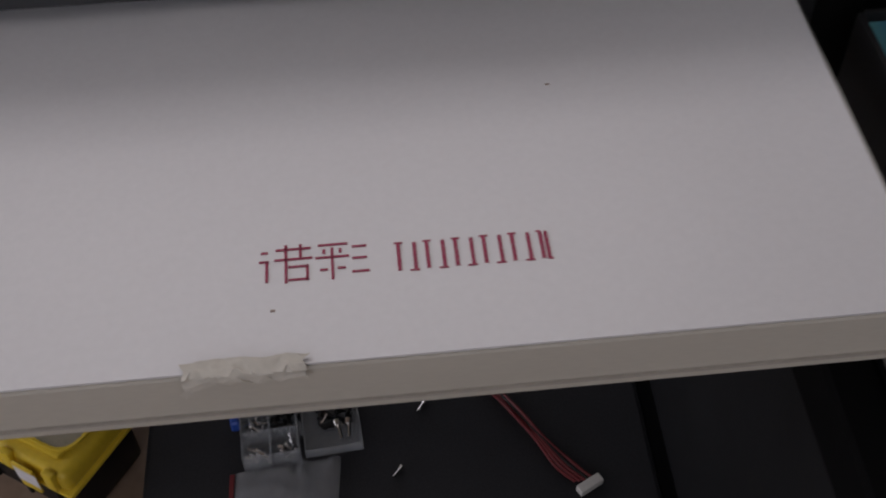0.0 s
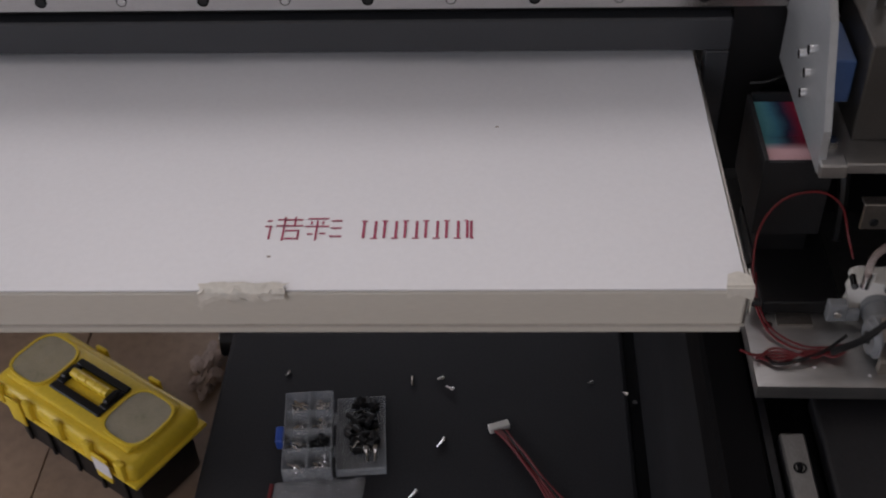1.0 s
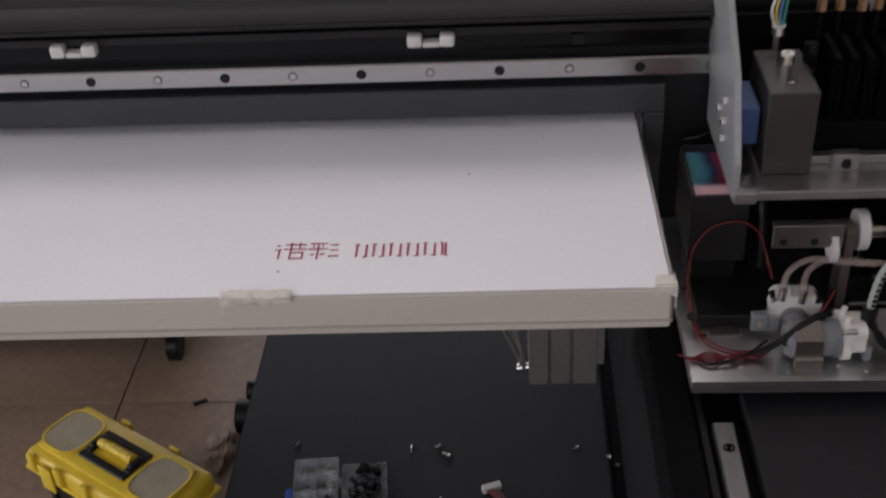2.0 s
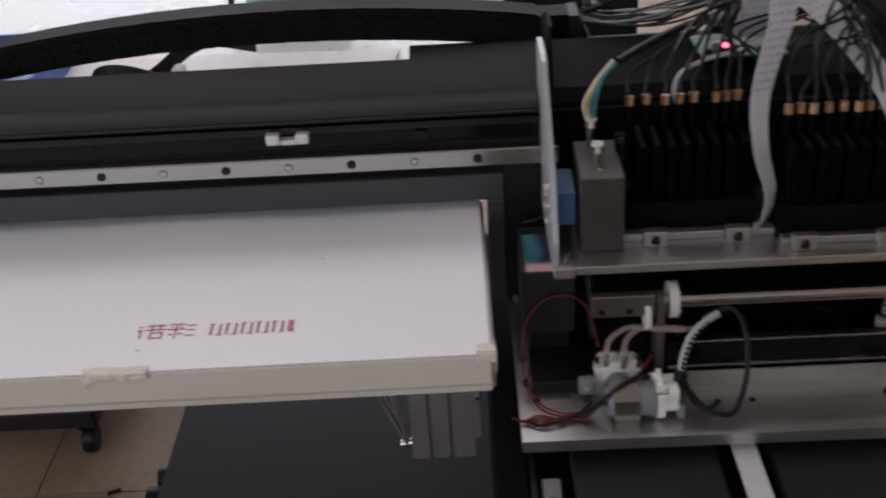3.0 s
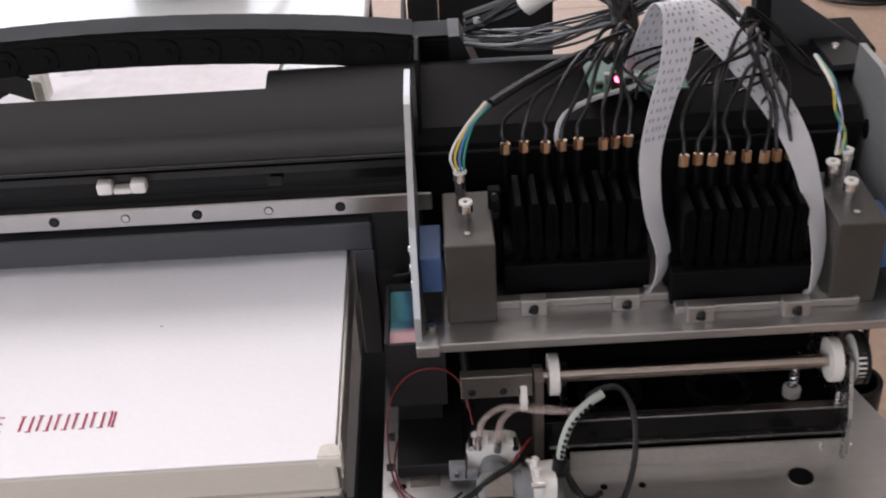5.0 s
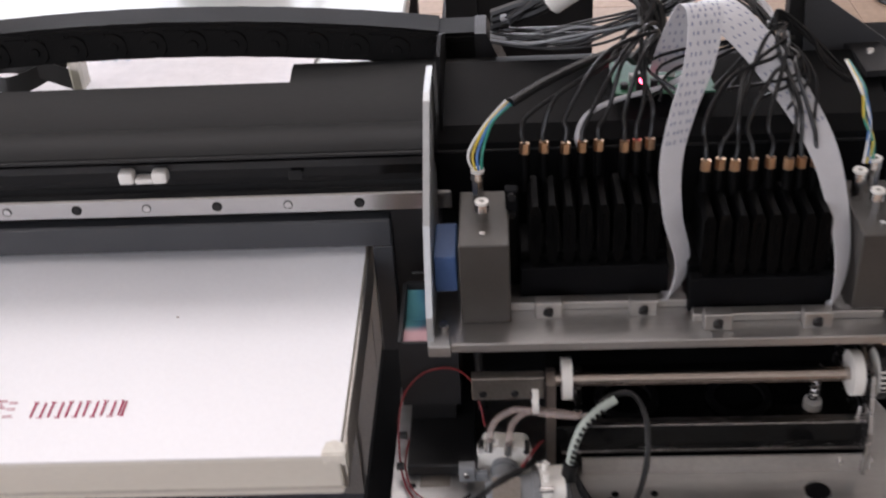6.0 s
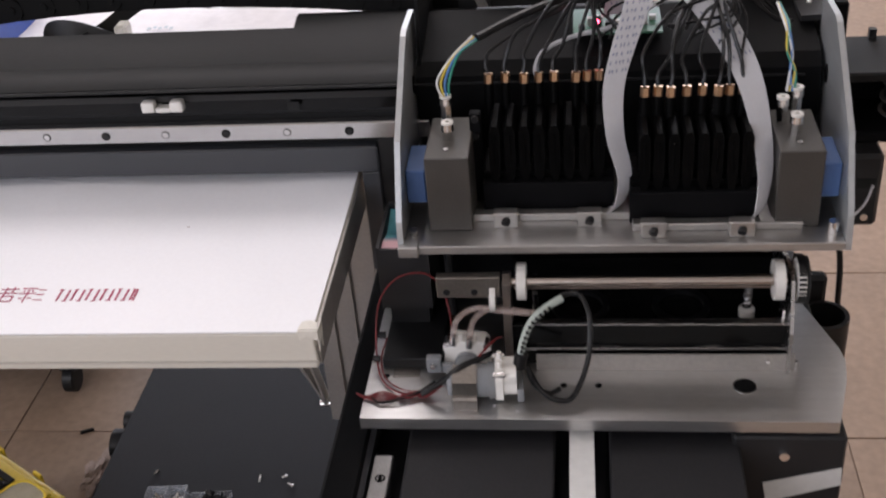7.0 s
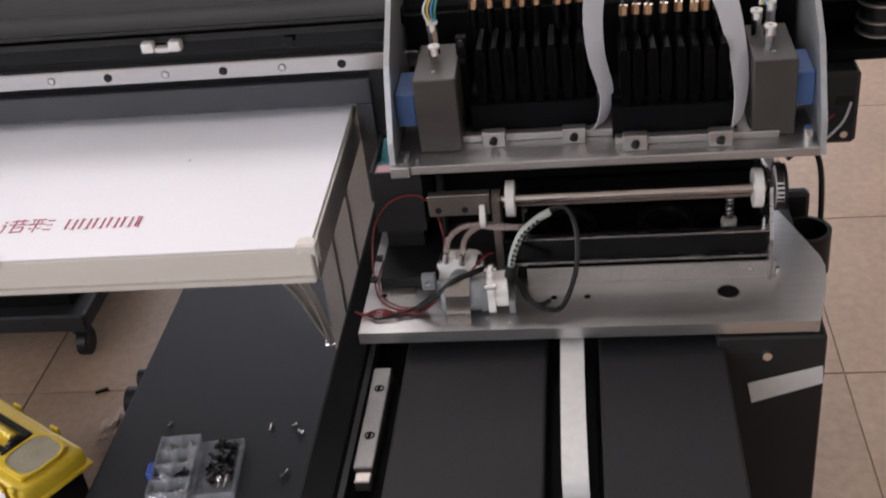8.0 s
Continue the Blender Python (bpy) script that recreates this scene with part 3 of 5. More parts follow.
cpart("right_fin", slab(B(), [(0.712, 0.07), (0.708, 0.128), (0.716, 0.128), (0.785, 0.078), (0.785, 0.045), (0.775, 0.045)], "y", 0.105, 0.108), SKIRT, "dark green-grey slanted fin")
cpart("post", box(B(), 0.697, 0.713, 0.110, 0.125, 0.05, 0.16), BLACK)

# head packs, each with a row of dampers and brass nuts
F1 = (0, 0.155, 0.325, 0.46, 0.595, 0.795, 0.893, 1)
F2 = (0, 0.134, 0.264, 0.43, 0.59, 0.75, 0.866, 1)
nuts = []
for x0, x1, yf, n0, n1, ny, fr, nz in ((0.465, 0.579, -0.084, 0.471, 0.567, -0.032, F1, 0.0655), (0.592, 0.700, -0.104, 0.605, 0.686, -0.060, F2, 0.062)):
    pk = cpart("head_pack", box(B(), x0, x1, yf + 0.012, yf + 0.056, -0.042, -0.006, 0.0015), PACK, "black print head pack")
    cpart("head_block", box(B(), x0, x1, yf, yf + 0.012, -0.042, -0.012, 0.001), DEEP, "", False, pk)
    for k in range(8):
        a = x0 + 0.006 + (x1 - x0 - 0.012) * (k + 0.5) / 8
        w, lean = 0.0047, 0.0006 * math.sin(k * 2.7 + x0 * 90)
        rib = slab(B(), [(a - w, 0.036), (a - w + lean, 0.002), (a - w * 0.55 + lean, -0.0135 + 0.001 * (k % 3)), (a + w * 0.55 + lean, -0.0135 + 0.001 * (k % 3)), (a + w + lean, 0.002), (a + w, 0.036), (a + w * 0.5, 0.0415), (a - w * 0.5, 0.0415)], "y", yf + 0.004 + 0.0012 * (k % 2), yf + 0.050)
        cpart("damper", rib, PACK, "black ink damper", False, pk)
        cpart("damper_seam", box(B(), a - 0.0007, a + 0.0007, yf + 0.0028 + 0.0012 * (k % 2), yf + 0.0045 + 0.0012 * (k % 2), 0.003, 0.033, 0.0003), PACK, "", False, pk)
    for k, f in enumerate(fr):
        x = n0 + (n1 - n0) * f
        y = ny + 0.0015 * math.sin(k * 2.1)
        cpart("stem", rod(B(), (x, y - 0.004, 0.030), (x, y, nz - 0.005), 0.0042, 10), PACK, "", True, pk)
        cpart("brass_nut", rod(B(), (x, y, nz - 0.005), (x + 0.0004, y + 0.001, nz + 0.0035), 0.0041, 6), BRASS, "hexagonal brass nut", False, pk)
        nuts.append((x, y + 0.001, nz + 0.004))
    for x in (x0 - 0.004,) if x0 < 0.5 else ():
        cpart("standoff", box(B(), x - 0.006, x + 0.004, yf + 0.02, yf + 0.03, -0.042, 0.046, 0.001), DEEP, "", False, pk)
        for z in (0.042, 0.026):
            cpart("screw", rod(B(), (x - 0.001, yf + 0.02, z), (x - 0.001, yf + 0.0165, z), 0.0032, 10), BLACK, "", True, pk)
# clamp rails in front of the packs
for x0, x1, y, xs in ((0.456, 0.602, -0.098, (0.486, 0.558)), (0.594, 0.735, -0.117, (0.611, 0.684))):
    cr = cpart("clamp_rail", box(B(), x0, x1, y, y + 0.010, -0.042, -0.035, 0.0008), ALU, "aluminium clamp rail")
    for x in xs:
        cb = cpart("clamp_block", box(B(), x - 0.0105, x + 0.0105, y - 0.011, y - 0.0005, -0.042, -0.0275, 0.0008), ALU, "aluminium clamp block", False, cr)
        cpart("clamp_bolt", rod(B(), (x - 0.0008, y - 0.0135, -0.0365), (x + 0.0005, y - 0.009, -0.034), 0.0037, 14), BLACK, "black socket bolt", True, cr)
# ink boxes with push fittings
for x0, x1, mir in ((0.4195, 0.4575, 1), (0.7115, 0.748, -1)):
    ib = cpart("ink_box", box(B(), x0, x1, -0.113, -0.036, -0.0418, 0.030, 0.0012, 2), INKGREY, "grey anodised metal ink box")
    xm = (x0 + x1) / 2 - 0.001
    for y, z1, dx in ((-0.078, 0.046, 0), (-0.052, 0.058, -0.003 * mir)) + (((-0.062, 0.054, -0.010),) if mir < 0 else ()):
        ft = cpart("push_fitting", rod(B(), (xm + dx, y, 0.030), (xm + dx, y, z1 - 0.007), 0.0048, 6), CHROME, "chromed push-in fitting", False, ib)
        cpart("collar", rod(B(), (xm + dx, y, z1 - 0.007), (xm + dx, y, z1 - 0.001), 0.0056, 16, 0.005), CHROME, "", True, ib)
        cpart("release_ring", ring(B(), (xm + dx, y, z1), (0, 0, 1), 0.0022, 0.0052, 0.002), WHITE, "white release ring", True, ib)
    cpart("screw", rod(B(), (xm, -0.098, 0.030), (xm, -0.098, 0.0315), 0.0025, 10), CHROME, "", True, ib)
    s0 = 0.400 if mir > 0 else 0.7485
    cpart("solenoid", box(B(), s0, s0 + 0.017, -0.098, -0.05, -0.022, 0.010, 0.001), BLUE, "blue plastic solenoid block")
    # twisted coloured leads
    for k, mt in enumerate((WW, WY, WB, WG)):
        o = 0.0022 * (k - 1.5)
        if mir > 0:
            pts = [(xm - 0.003 + o, -0.052, 0.057), (xm - 0.004 + o * 1.6, -0.05, 0.072), (xm + 0.006 + o, -0.035, 0.088 + 0.4 * o), (xm + 0.022 + o * 0.6, -0.015, 0.096 - o * 0.5)]
        else:
            s = 1 if k % 2 else -1
            pts = [(xm - 0.003 + o, -0.055, 0.056), (xm - 0.002 + s * 0.002, -0.05, 0.072), (xm - 0.004 - s * 0.002, -0.04, 0.086), (xm - 0.004 + o * 0.5, -0.02, 0.10), (xm - 0.006 + o * 0.3, 0.02, 0.105)]
        cpart("lead", tube(B(), pts, 0.0011, 6), mt, "", True, ib)
# black ink hoses from each nut to the two gathering points
GA, GB = (0.572, 0.055, 0.118), (0.668, 0.035, 0.125)
rnd = random.Random(4)
for k, (x, y, z) in enumerate(nuts):
    g = GA if k < 8 else GB
    j = [rnd.uniform(-1, 1) for _ in range(6)]
    reach = 0.5 + 0.22 * j[2]
    mid = (x + (g[0] - x) * 0.08 + 0.006 * j[0], y + 0.012 + 0.005 * j[2], z + 0.026 + 0.009 * j[1])
    m2 = (x + (g[0] - x) * reach + 0.007 * j[5], y + 0.040 + 0.012 * j[1], z + 0.046 + 0.013 * j[3])
    m3 = (x + (g[0] - x) * 0.88 + 0.010 * j[3], y + 0.062 + 0.010 * j[0], z + 0.057 + 0.010 * j[4])
    cpart("ink_hose", tube(B(), [(x, y, z), (x + 0.002 * j[4], y + 0.003, z + 0.009), mid, m2, m3, (g[0] + 0.016 * j[4], g[1] + 0.010 * j[5], g[2] + 0.009 * j[0])], 0.0017, 6), RUBBER, "thin black ink hose", True)
for k in range(7):
    j = [rnd.uniform(-1, 1) for _ in range(6)]
    cpart("ink_hose", tube(B(), [(GA[0] + 0.008 * j[0], GA[1], GA[2] + 0.006 * j[1]), (0.575 + 0.01 * j[2], 0.09, 0.135 + 0.008 * j[3]), (0.545 + 0.012 * j[4], 0.115, 0.142 + 0.008 * j[5]), (0.505, 0.125 + 0.006 * j[0], 0.132 + 0.006 * j[1]), (0.462, 0.125 + 0.006 * j[2], 0.108 + 0.006 * j[3])], 0.0022, 6), RUBBER, "", True)
for k in range(6):
    j = [rnd.uniform(-1, 1) for _ in range(6)]
    cpart("ink_hose", tube(B(), [(GB[0] + 0.006 * j[0], GB[1], GB[2] + 0.005 * j[1]), (0.655 + 0.008 * j[2], 0.075, 0.135 + 0.004 * j[3]), (0.62, 0.12 + 0.006 * j[4], 0.140 + 0.005 * j[5]), (0.56, 0.135, 0.128 + 0.008 * j[0]), (0.455, 0.13, 0.100 + 0.006 * j[2])], 0.0020, 6), RUBBER if k % 2 else RIBBON, "", True)
for k in range(4):
    cpart("cross_hose", tube(B(), [(0.685 - 0.02 * k, -0.045 + 0.01 * k, 0.083 + 0.006 * k), (0.690 - 0.004 * k, -0.01, 0.110), (0.665, 0.03, 0.122), (0.60 - 0.01 * k, 0.02, 0.098 + 0.004 * k), (0.565 + 0.012 * k, 0.0, 0.085)], 0.0013, 6), RUBBER, "", True)
for k in range(3):
    o = 0.006 * k
    cpart("thick_wire", tube(B(), [(0.448, 0.135, 0.094 + o), (0.49, 0.125, 0.112 + o), (0.53, 0.11, 0.140 + o * 0.6), (0.565 + o, 0.095, 0.134), (0.578 + o * 0.7, 0.07, 0.112), (0.560 + o, 0.045, 0.098)], 0.0042, 8), RUBBER, "thick black wire bundle", True)
# loose strands of thin grey and black wire running to the chain's end
for k in range(16):
    j = [rnd.uniform(-1, 1) for _ in range(6)]
    o = 0.0022 * (k - 7.5)
    cpart("wire_strand", tube(B(), [(0.446, 0.128 + o, 0.088 + 0.004 * j[0]), (0.478, 0.118 + o + 0.003 * j[1], 0.089 + 0.004 * j[2]), (0.520, 0.108 + o * 0.8, 0.096 + 0.007 * j[3]), (0.560, 0.100 + o * 0.7 + 0.004 * j[4], 0.108 + 0.007 * j[5]), (0.600, 0.096 + o * 0.5, 0.126 + 0.006 * j[1]), (0.632, 0.092 + o * 0.4, 0.146 + 0.004 * j[2]), (0.655, 0.085 + o * 0.3, 0.170)], 0.0013, 5, 4), (RUBBER, PUMPGREY, RUBBER, RUBBER, PUMPGREY)[k % 5], "", True)
# hose clutch tied over the second pack
for k in range(5):
    j = [rnd.uniform(-1, 1) for _ in range(4)]
    cpart("ink_hose", tube(B(), [(0.618 + 0.012 * k, 0.0, 0.092 + 0.004 * j[0]), (0.645 + 0.006 * k, 0.018, 0.118 + 0.004 * j[1]), (0.668, 0.034, 0.134 + 0.002 * k), (0.690 + 0.003 * j[2], 0.030, 0.126), (0.704 + 0.006 * k, 0.018 + 0.004 * j[3], 0.106 - 0.004 * k), (0.722 + 0.003 * k, 0.010, 0.092)], 0.0016, 6), RUBBER, "", True)
cpart("cable_tie", tube(B(), [(0.661, 0.030, 0.130), (0.668, 0.026, 0.1345), (0.675, 0.030, 0.131), (0.668, 0.036, 0.127), (0.661, 0.030, 0.130)], 0.0012, 6, 4), BLACK, "black cable tie", True)
cpart("tape_wrap", tube(B(), [(0.499, 0.122, 0.121), (0.515, 0.1165, 0.134), (0.527, 0.112, 0.142)], 0.0125, 10, 3), WHITE, "white tape wrapped round the wires", True)
cpart("white_cable", tube(B(), [(0.515, -0.02, 0.055), (0.512, -0.022, 0.068), (0.520, -0.01, 0.080), (0.545, 0.0, 0.088), (0.585, 0.012, 0.093), (0.625, 0.03, 0.108), (0.645, 0.05, 0.115)], 0.0021, 8), RIBBON, "white signal cable", True)
cpart("sleeved_lead", tube(B(), [(0.462, -0.015, 0.096), (0.49, 0.005, 0.103), (0.525, 0.025, 0.110), (0.56, 0.045, 0.112)], 0.0038, 8), RUBBER, "", True)
# circuit board with a lit lamp
pb = cpart("circuit_board", box(B(), 0.545, 0.625, 0.026, 0.085, 0.078, 0.0796), PCB, "green circuit board")
for k in range(9):
    x, y = 0.55 + 0.008 * k, 0.032 + 0.010 * (k % 3)
    cpart("component", box(B(), x, x + 0.006, y, y + 0.006, 0.0797, 0.084 + 0.003 * (k % 2), 0.0006), (BLACK, ALU_RAW, WHITE)[k % 3], "", False, pb)
cpart("lamp_holder", box(B(), 0.562, 0.570, 0.0262, 0.032, 0.0797, 0.094, 0.0006), BLACK, "", False, pb)
cpart("lamp", rod(B(), (0.566, 0.0262, 0.0905), (0.566, 0.0225, 0.0915), 0.0024, 10), LED, "lit red indicator lamp", True, pb)
# flat cables
for pts, w0, w1 in (([(0.572, -0.090, -0.037), (0.582, -0.094, -0.030), (0.588, -0.088, -0.005), (0.580, -0.078, 0.030), (0.579, -0.062, 0.066), (0.588, -0.045, 0.098), (0.600, -0.03, 0.130), (0.606, -0.008, 0.158), (0.603, 0.015, 0.158), (0.594, 0.025, 0.125), (0.590, 0.032, 0.095)], (0.006, 0.012, 0), (0.036, 0.002, 0)),
                    ([(0.692, -0.110, -0.036), (0.699, -0.112, -0.025), (0.703, -0.100, 0.005), (0.699, -0.080, 0.040), (0.690, -0.055, 0.072), (0.672, -0.02, 0.100), (0.648, 0.015, 0.126), (0.625, 0.045, 0.140), (0.61, 0.07, 0.135)], (0.006, 0.012, 0), (0.036, 0.010, 0.008))):
    fc = cpart("flat_cable", band(B(), pts, (w0, w1), 0.0007, 10), RIBBON, "white flat ribbon cable")
    line = smooth_path(pts, 10)
    bm = B()
    W0, W1 = Vector(w0), Vector(w1)
    for i in range(44, len(line) - 3, 2):
        q = line[i]
        d = (line[i + 1] - line[i - 1]).normalized()
        w = W0.lerp(W1, i / (len(line) - 1))
        nn = d.cross(w).normalized()
        for s in (-0.36, -0.18, 0.0, 0.2, 0.37):
            c = q + w * (s + 0.04 * math.sin(i * 1.7 + s * 9)) + Vector((0, 0, RZ))
            for sg in (1, -1):
                u, v = d * 0.0016, w.normalized() * 0.0006
                bm.faces.new([bm.verts.new(c + nn * sg * 0.0006 + e) for e in (u + v, u - v, -u - v, -u + v)])
    cpart("mark_pattern", bm, MARK, "rows of small printed bars", False, fc)


# the drag chain that feeds the carriage
chain = thing("drag_chain", "black plastic drag chain arching over the beam", "cable chain", (0.0, 0.12, 0))
N = 46
for k in range(N):
    x = 0.442 - 0.036 * k
    z = 0.095 - 0.27 * (x - 0.17) ** 2 if x > -0.3 else 0.0394 - 0.25 * (-0.3 - x) if x > -0.6 else -0.0356
    sl = math.degrees(math.atan2(0.0 if k == 0 else z - zp, 0.036)) if k else 0
    zp = z
    bm = B()
    box(bm, -0.0183, 0.0183, -0.017, 0.017, 0.0125, 0.0165)
    box(bm, -0.0185, 0.0180, -0.019, -0.0145, -0.0165, 0.0135, 0.0007)
    box(bm, -0.0165, 0.0195, 0.0145, 0.019, -0.0165, 0.0135, 0.0007)
    box(bm, -0.012, 0.012, -0.0145, 0.0145, -0.0165, -0.0125, 0.001)
    rod(bm, (-0.0165, -0.0190, -0.0035), (-0.0165, -0.0213, -0.0035), 0.0125, 20, 0.0118)
    rod(bm, (-0.0165, -0.0213, -0.0035), (-0.0165, -0.0226, -0.0035), 0.0045, 14, 0.004)
    slab(bm, [(-0.006, 0.010), (0.013, 0.010), (0.016, 0.004), (0.016, -0.011), (0.012, -0.0155), (-0.004, -0.0155)], "y", -0.0206, -0.0189)
    bmesh.ops.translate(bm, verts=bm.verts, vec=(0, 0, -RZ))
    bmesh.ops.transform(bm, verts=bm.verts, matrix=pose(x, 0.147, z + RZ, 0, sl, 0))
    part("chain_link", bm, CHAIN, chain)
part("end_bracket", slab(B(), [(0.458, 0.045), (0.458, 0.092), (0.468, 0.092), (0.486, 0.05)], "y", 0.125, 0.166), PAINT, chain)

# ---- capping station on its plate ----
BZ = -0.162
st = thing("capping_station", "aluminium plate carrying roller shaft, cap tray and pumps", "capping station", (0.58, -0.1, 0))


def holed_plate():
    bm = B()
    outline = [(0.386, -0.2215), (0.785, -0.2225), (0.800, -0.168), (0.804, -0.141), (0.802, -0.125), (0.776, -0.042), (0.766, -0.004), (0.386, -0.004)]
    slab(bm, outline, "z", BZ - 0.0115, BZ)
    return bm


bp = part("mounting_plate", holed_plate(), ALU_LIT, st, "brushed aluminium mounting plate")
# plate is uncut; black discs paint the dark inside its holes
ph = part("hole_shade", rod(B(), (0.714, -0.177, BZ - 0.001), (0.714, -0.177, BZ + 0.0004), 0.0092, 28), DEEP, bp, "black disc for the dark inside a round hole")
part("hole_rim", ring(B(), (0.714, -0.177, BZ + 0.0003), (0, 0, 1), 0.0092, 0.0103, 0.0008, 28), STEEL, bp)
for x, y, r in ((0.560, -0.177, 0.0030), (0.590, -0.177, 0.0030), (0.402, -0.165, 0.003)):
    part("hole_shade", rod(B(), (x, y, BZ - 0.001), (x, y, BZ + 0.0004), r, 14), DEEP, bp)
for x, y in ((0.425, -0.205), (0.46, -0.212), (0.52, -0.212), (0.50, -0.205)):
    part("fleck", box(B(), x, x + 0.002, y, y + 0.0012, BZ, BZ + 0.0006), LABELWHITE, bp, "white fleck")
part("angle_strip", slab(B(), [(-0.1555, BZ), (-0.1555, BZ + 0.017), (-0.1537, BZ + 0.017), (-0.1537, BZ + 0.002), (-0.1475, BZ + 0.002), (-0.1475, BZ)], "x", 0.536, 0.758), ALU_RAW, st, "aluminium angle strip")
screw("screw", (0.735, -0.1557, BZ + 0.011), (0, -1, 0), 0.0022, st)
screw("screw", (0.760, -0.150, BZ), (0, 0, 1), 0.0025, st, CHROME, 0.006)
tray = part("cap_tray", box(B(), 0.512, 0.754, -0.147, -0.140, BZ, -0.119, 0.0008), GLOSS, st, "glossy black cap tray")
part("tray_floor", box(B(), 0.512, 0.754, -0.140, -0.055, BZ + 0.002, BZ + 0.028), GLOSS, tray)
part("tray_back", box(B(), 0.512, 0.754, -0.055, -0.048, BZ, -0.110), GLOSS, tray)
part("tray_edge", box(B(), 0.535, 0.752, -0.1475, -0.1395, -0.1189, -0.1174), STEEL, tray, "thin steel edge")
part("tray_lip", box(B(), 0.520, 0.752, -0.1505, -0.1472, BZ + 0.018, BZ + 0.021), STEEL, tray)
for x in (0.575, 0.665):
    part("cap_seal", ring(B(), (x, -0.10, BZ + 0.0295), (0, 0, 1), 0.020, 0.026, 0.005, 28), RUBBER, tray, "black rubber cap seal", True)
part("roller_shaft", rod(B(), (0.514, -0.131, -0.083), (0.749, -0.132, -0.0825), 0.0052, 18), SHAFT, st, "polished brownish steel shaft", True)
part("shaft_bar", box(B(), 0.517, 0.742, -0.128, -0.122, -0.094, -0.0885, 0.0006), material("brown_steel", (0.30, 0.25, 0.22), 0.35, 0.9), st)
for x, r in ((0.5245, 0.0165), (0.742, 0.0175)):
    rl = part("roller", rod(B(), (x - 0.004, -0.131, -0.083), (x + 0.004, -0.131, -0.083), r, 28), WHITE, st, "white nylon roller", True)
part("roller", rod(B(), (0.4975, -0.146, -0.089), (0.5025, -0.146, -0.089), 0.0125, 24), WHITE, st, "small white nylon roller", True)
gear = B()
rod(gear, (0.756, -0.131, -0.083), (0.763, -0.131, -0.083), 0.0175, 28)
for k in range(28):
    a = 2 * math.pi * k / 28
    c, s = math.cos(a), math.sin(a)
    rod(gear, (0.7565, -0.131 + 0.0178 * c, -0.083 + 0.0178 * s), (0.7625, -0.131 + 0.0178 * c, -0.083 + 0.0178 * s), 0.0011, 5)
part("toothed_pulley", gear, WHITE, st, "white toothed pulley")
part("pulley_belt", ring(B(), (0.7595, -0.128, -0.084), (1, 0, 0), 0.0200, 0.0215, 0.006, 32), RUBBER, st)
part("pulley_flange", rod(B(), (0.7635, -0.131, -0.083), (0.7655, -0.131, -0.083), 0.0205, 28), BLACK, st, "", True)
part("end_plate", slab(B(), [(-0.160, BZ), (-0.160, -0.12), (-0.145, -0.075), (-0.115, -0.072), (-0.05, -0.09), (-0.05, BZ)], "x", 0.7505, 0.7535), STEEL, st, "steel end plate")
part("inner_plate", slab(B(), [(-0.150, BZ), (-0.150, -0.074), (-0.138, -0.070), (-0.128, -0.074), (-0.128, BZ)], "x", 0.5085, 0.5155), material("brown_bracket_steel", (0.22, 0.19, 0.17), 0.4, 0.9), st, "dark steel bracket")
fb = part("front_bracket", box(B(), 0.452, 0.507, -0.1495, -0.1465, -0.0875, -0.0665, 0.0006), BRACKET, st, "flat steel bracket")
part("bracket_top", box(B(), 0.452, 0.507, -0.1464, -0.1405, -0.0685, -0.0667), BRACKET, fb)
# no screw heads here: flat black discs stand for the bracket's dark holes
for x in (0.4605, 0.4845, 0.499):
    screw("screw", (x, -0.1495, -0.0815), (0, -1, 0), 0.0032, fb, BLACK, 0.001)
sp = part("spring", tube(B(), [(0.721 + 0.0036 * math.cos(k * 1.05), -0.112 + 0.0036 * math.sin(k * 1.05), -0.127 + 0.0008 * k) for k in range(44)], 0.0009, 5, 2), STEEL, st, "steel coil spring", True)
part("spring_cup", rod(B(), (0.721, -0.112, -0.1345), (0.721, -0.112, -0.127), 0.0072, 20), WHITE, st, "white spring cup", True)
part("spring", rod(B(), (0.535, -0.112, -0.134), (0.535, -0.112, -0.090), 0.003, 10), STEEL, st, "", True)
part("rear_block", box(B(), 0.41, 0.752, -0.046, 0.0, BZ, -0.075, 0.002), DEEP, st)
screw("pin", (0.748, -0.140, -0.118), (0, 0, 1), 0.0018, st, CHROME, 0.010)
part("corner_block", box(B(), 0.398, 0.452, -0.155, -0.05, BZ, -0.150, 0.001), BLACK, st)
part("corner_tab", box(B(), 0.408, 0.432, -0.1665, -0.1555, BZ, BZ + 0.002), BRACKET, st)
for y in (-0.155, -0.12):
    screw("side_screw", (0.3958, y, -0.150), (-1, 0, 0), 0.0035, st, BLACK, 0.006)

# ink waste tank with its sponge
tk = thing("waste_ink_tank", "open black waste ink tank with a colour-stained sponge", "ink tank", (0.417, -0.07, 0))
for w in ((0.394, 0.397, -0.108, -0.03, -0.062), (0.438, 0.441, -0.108, -0.03, -0.062), (0.397, 0.438, -0.108, -0.105, -0.064), (0.397, 0.438, -0.033, -0.03, -0.060)):
    part("tank_wall", box(B(), *w[:4], -0.128, w[4]), PAINT, tk)
part("tank_floor", box(B(), 0.397, 0.438, -0.105, -0.033, -0.128, -0.124), PAINT, tk)
bm = B()
slab(bm, [(-0.104, -0.12), (-0.104, -0.067), (-0.09, -0.066), (-0.065, -0.074), (-0.05, -0.070), (-0.034, -0.066), (-0.034, -0.12)], "x", 0.3975, 0.4375)
part("sponge", bm, SPONGE, tk, "stained sponge")
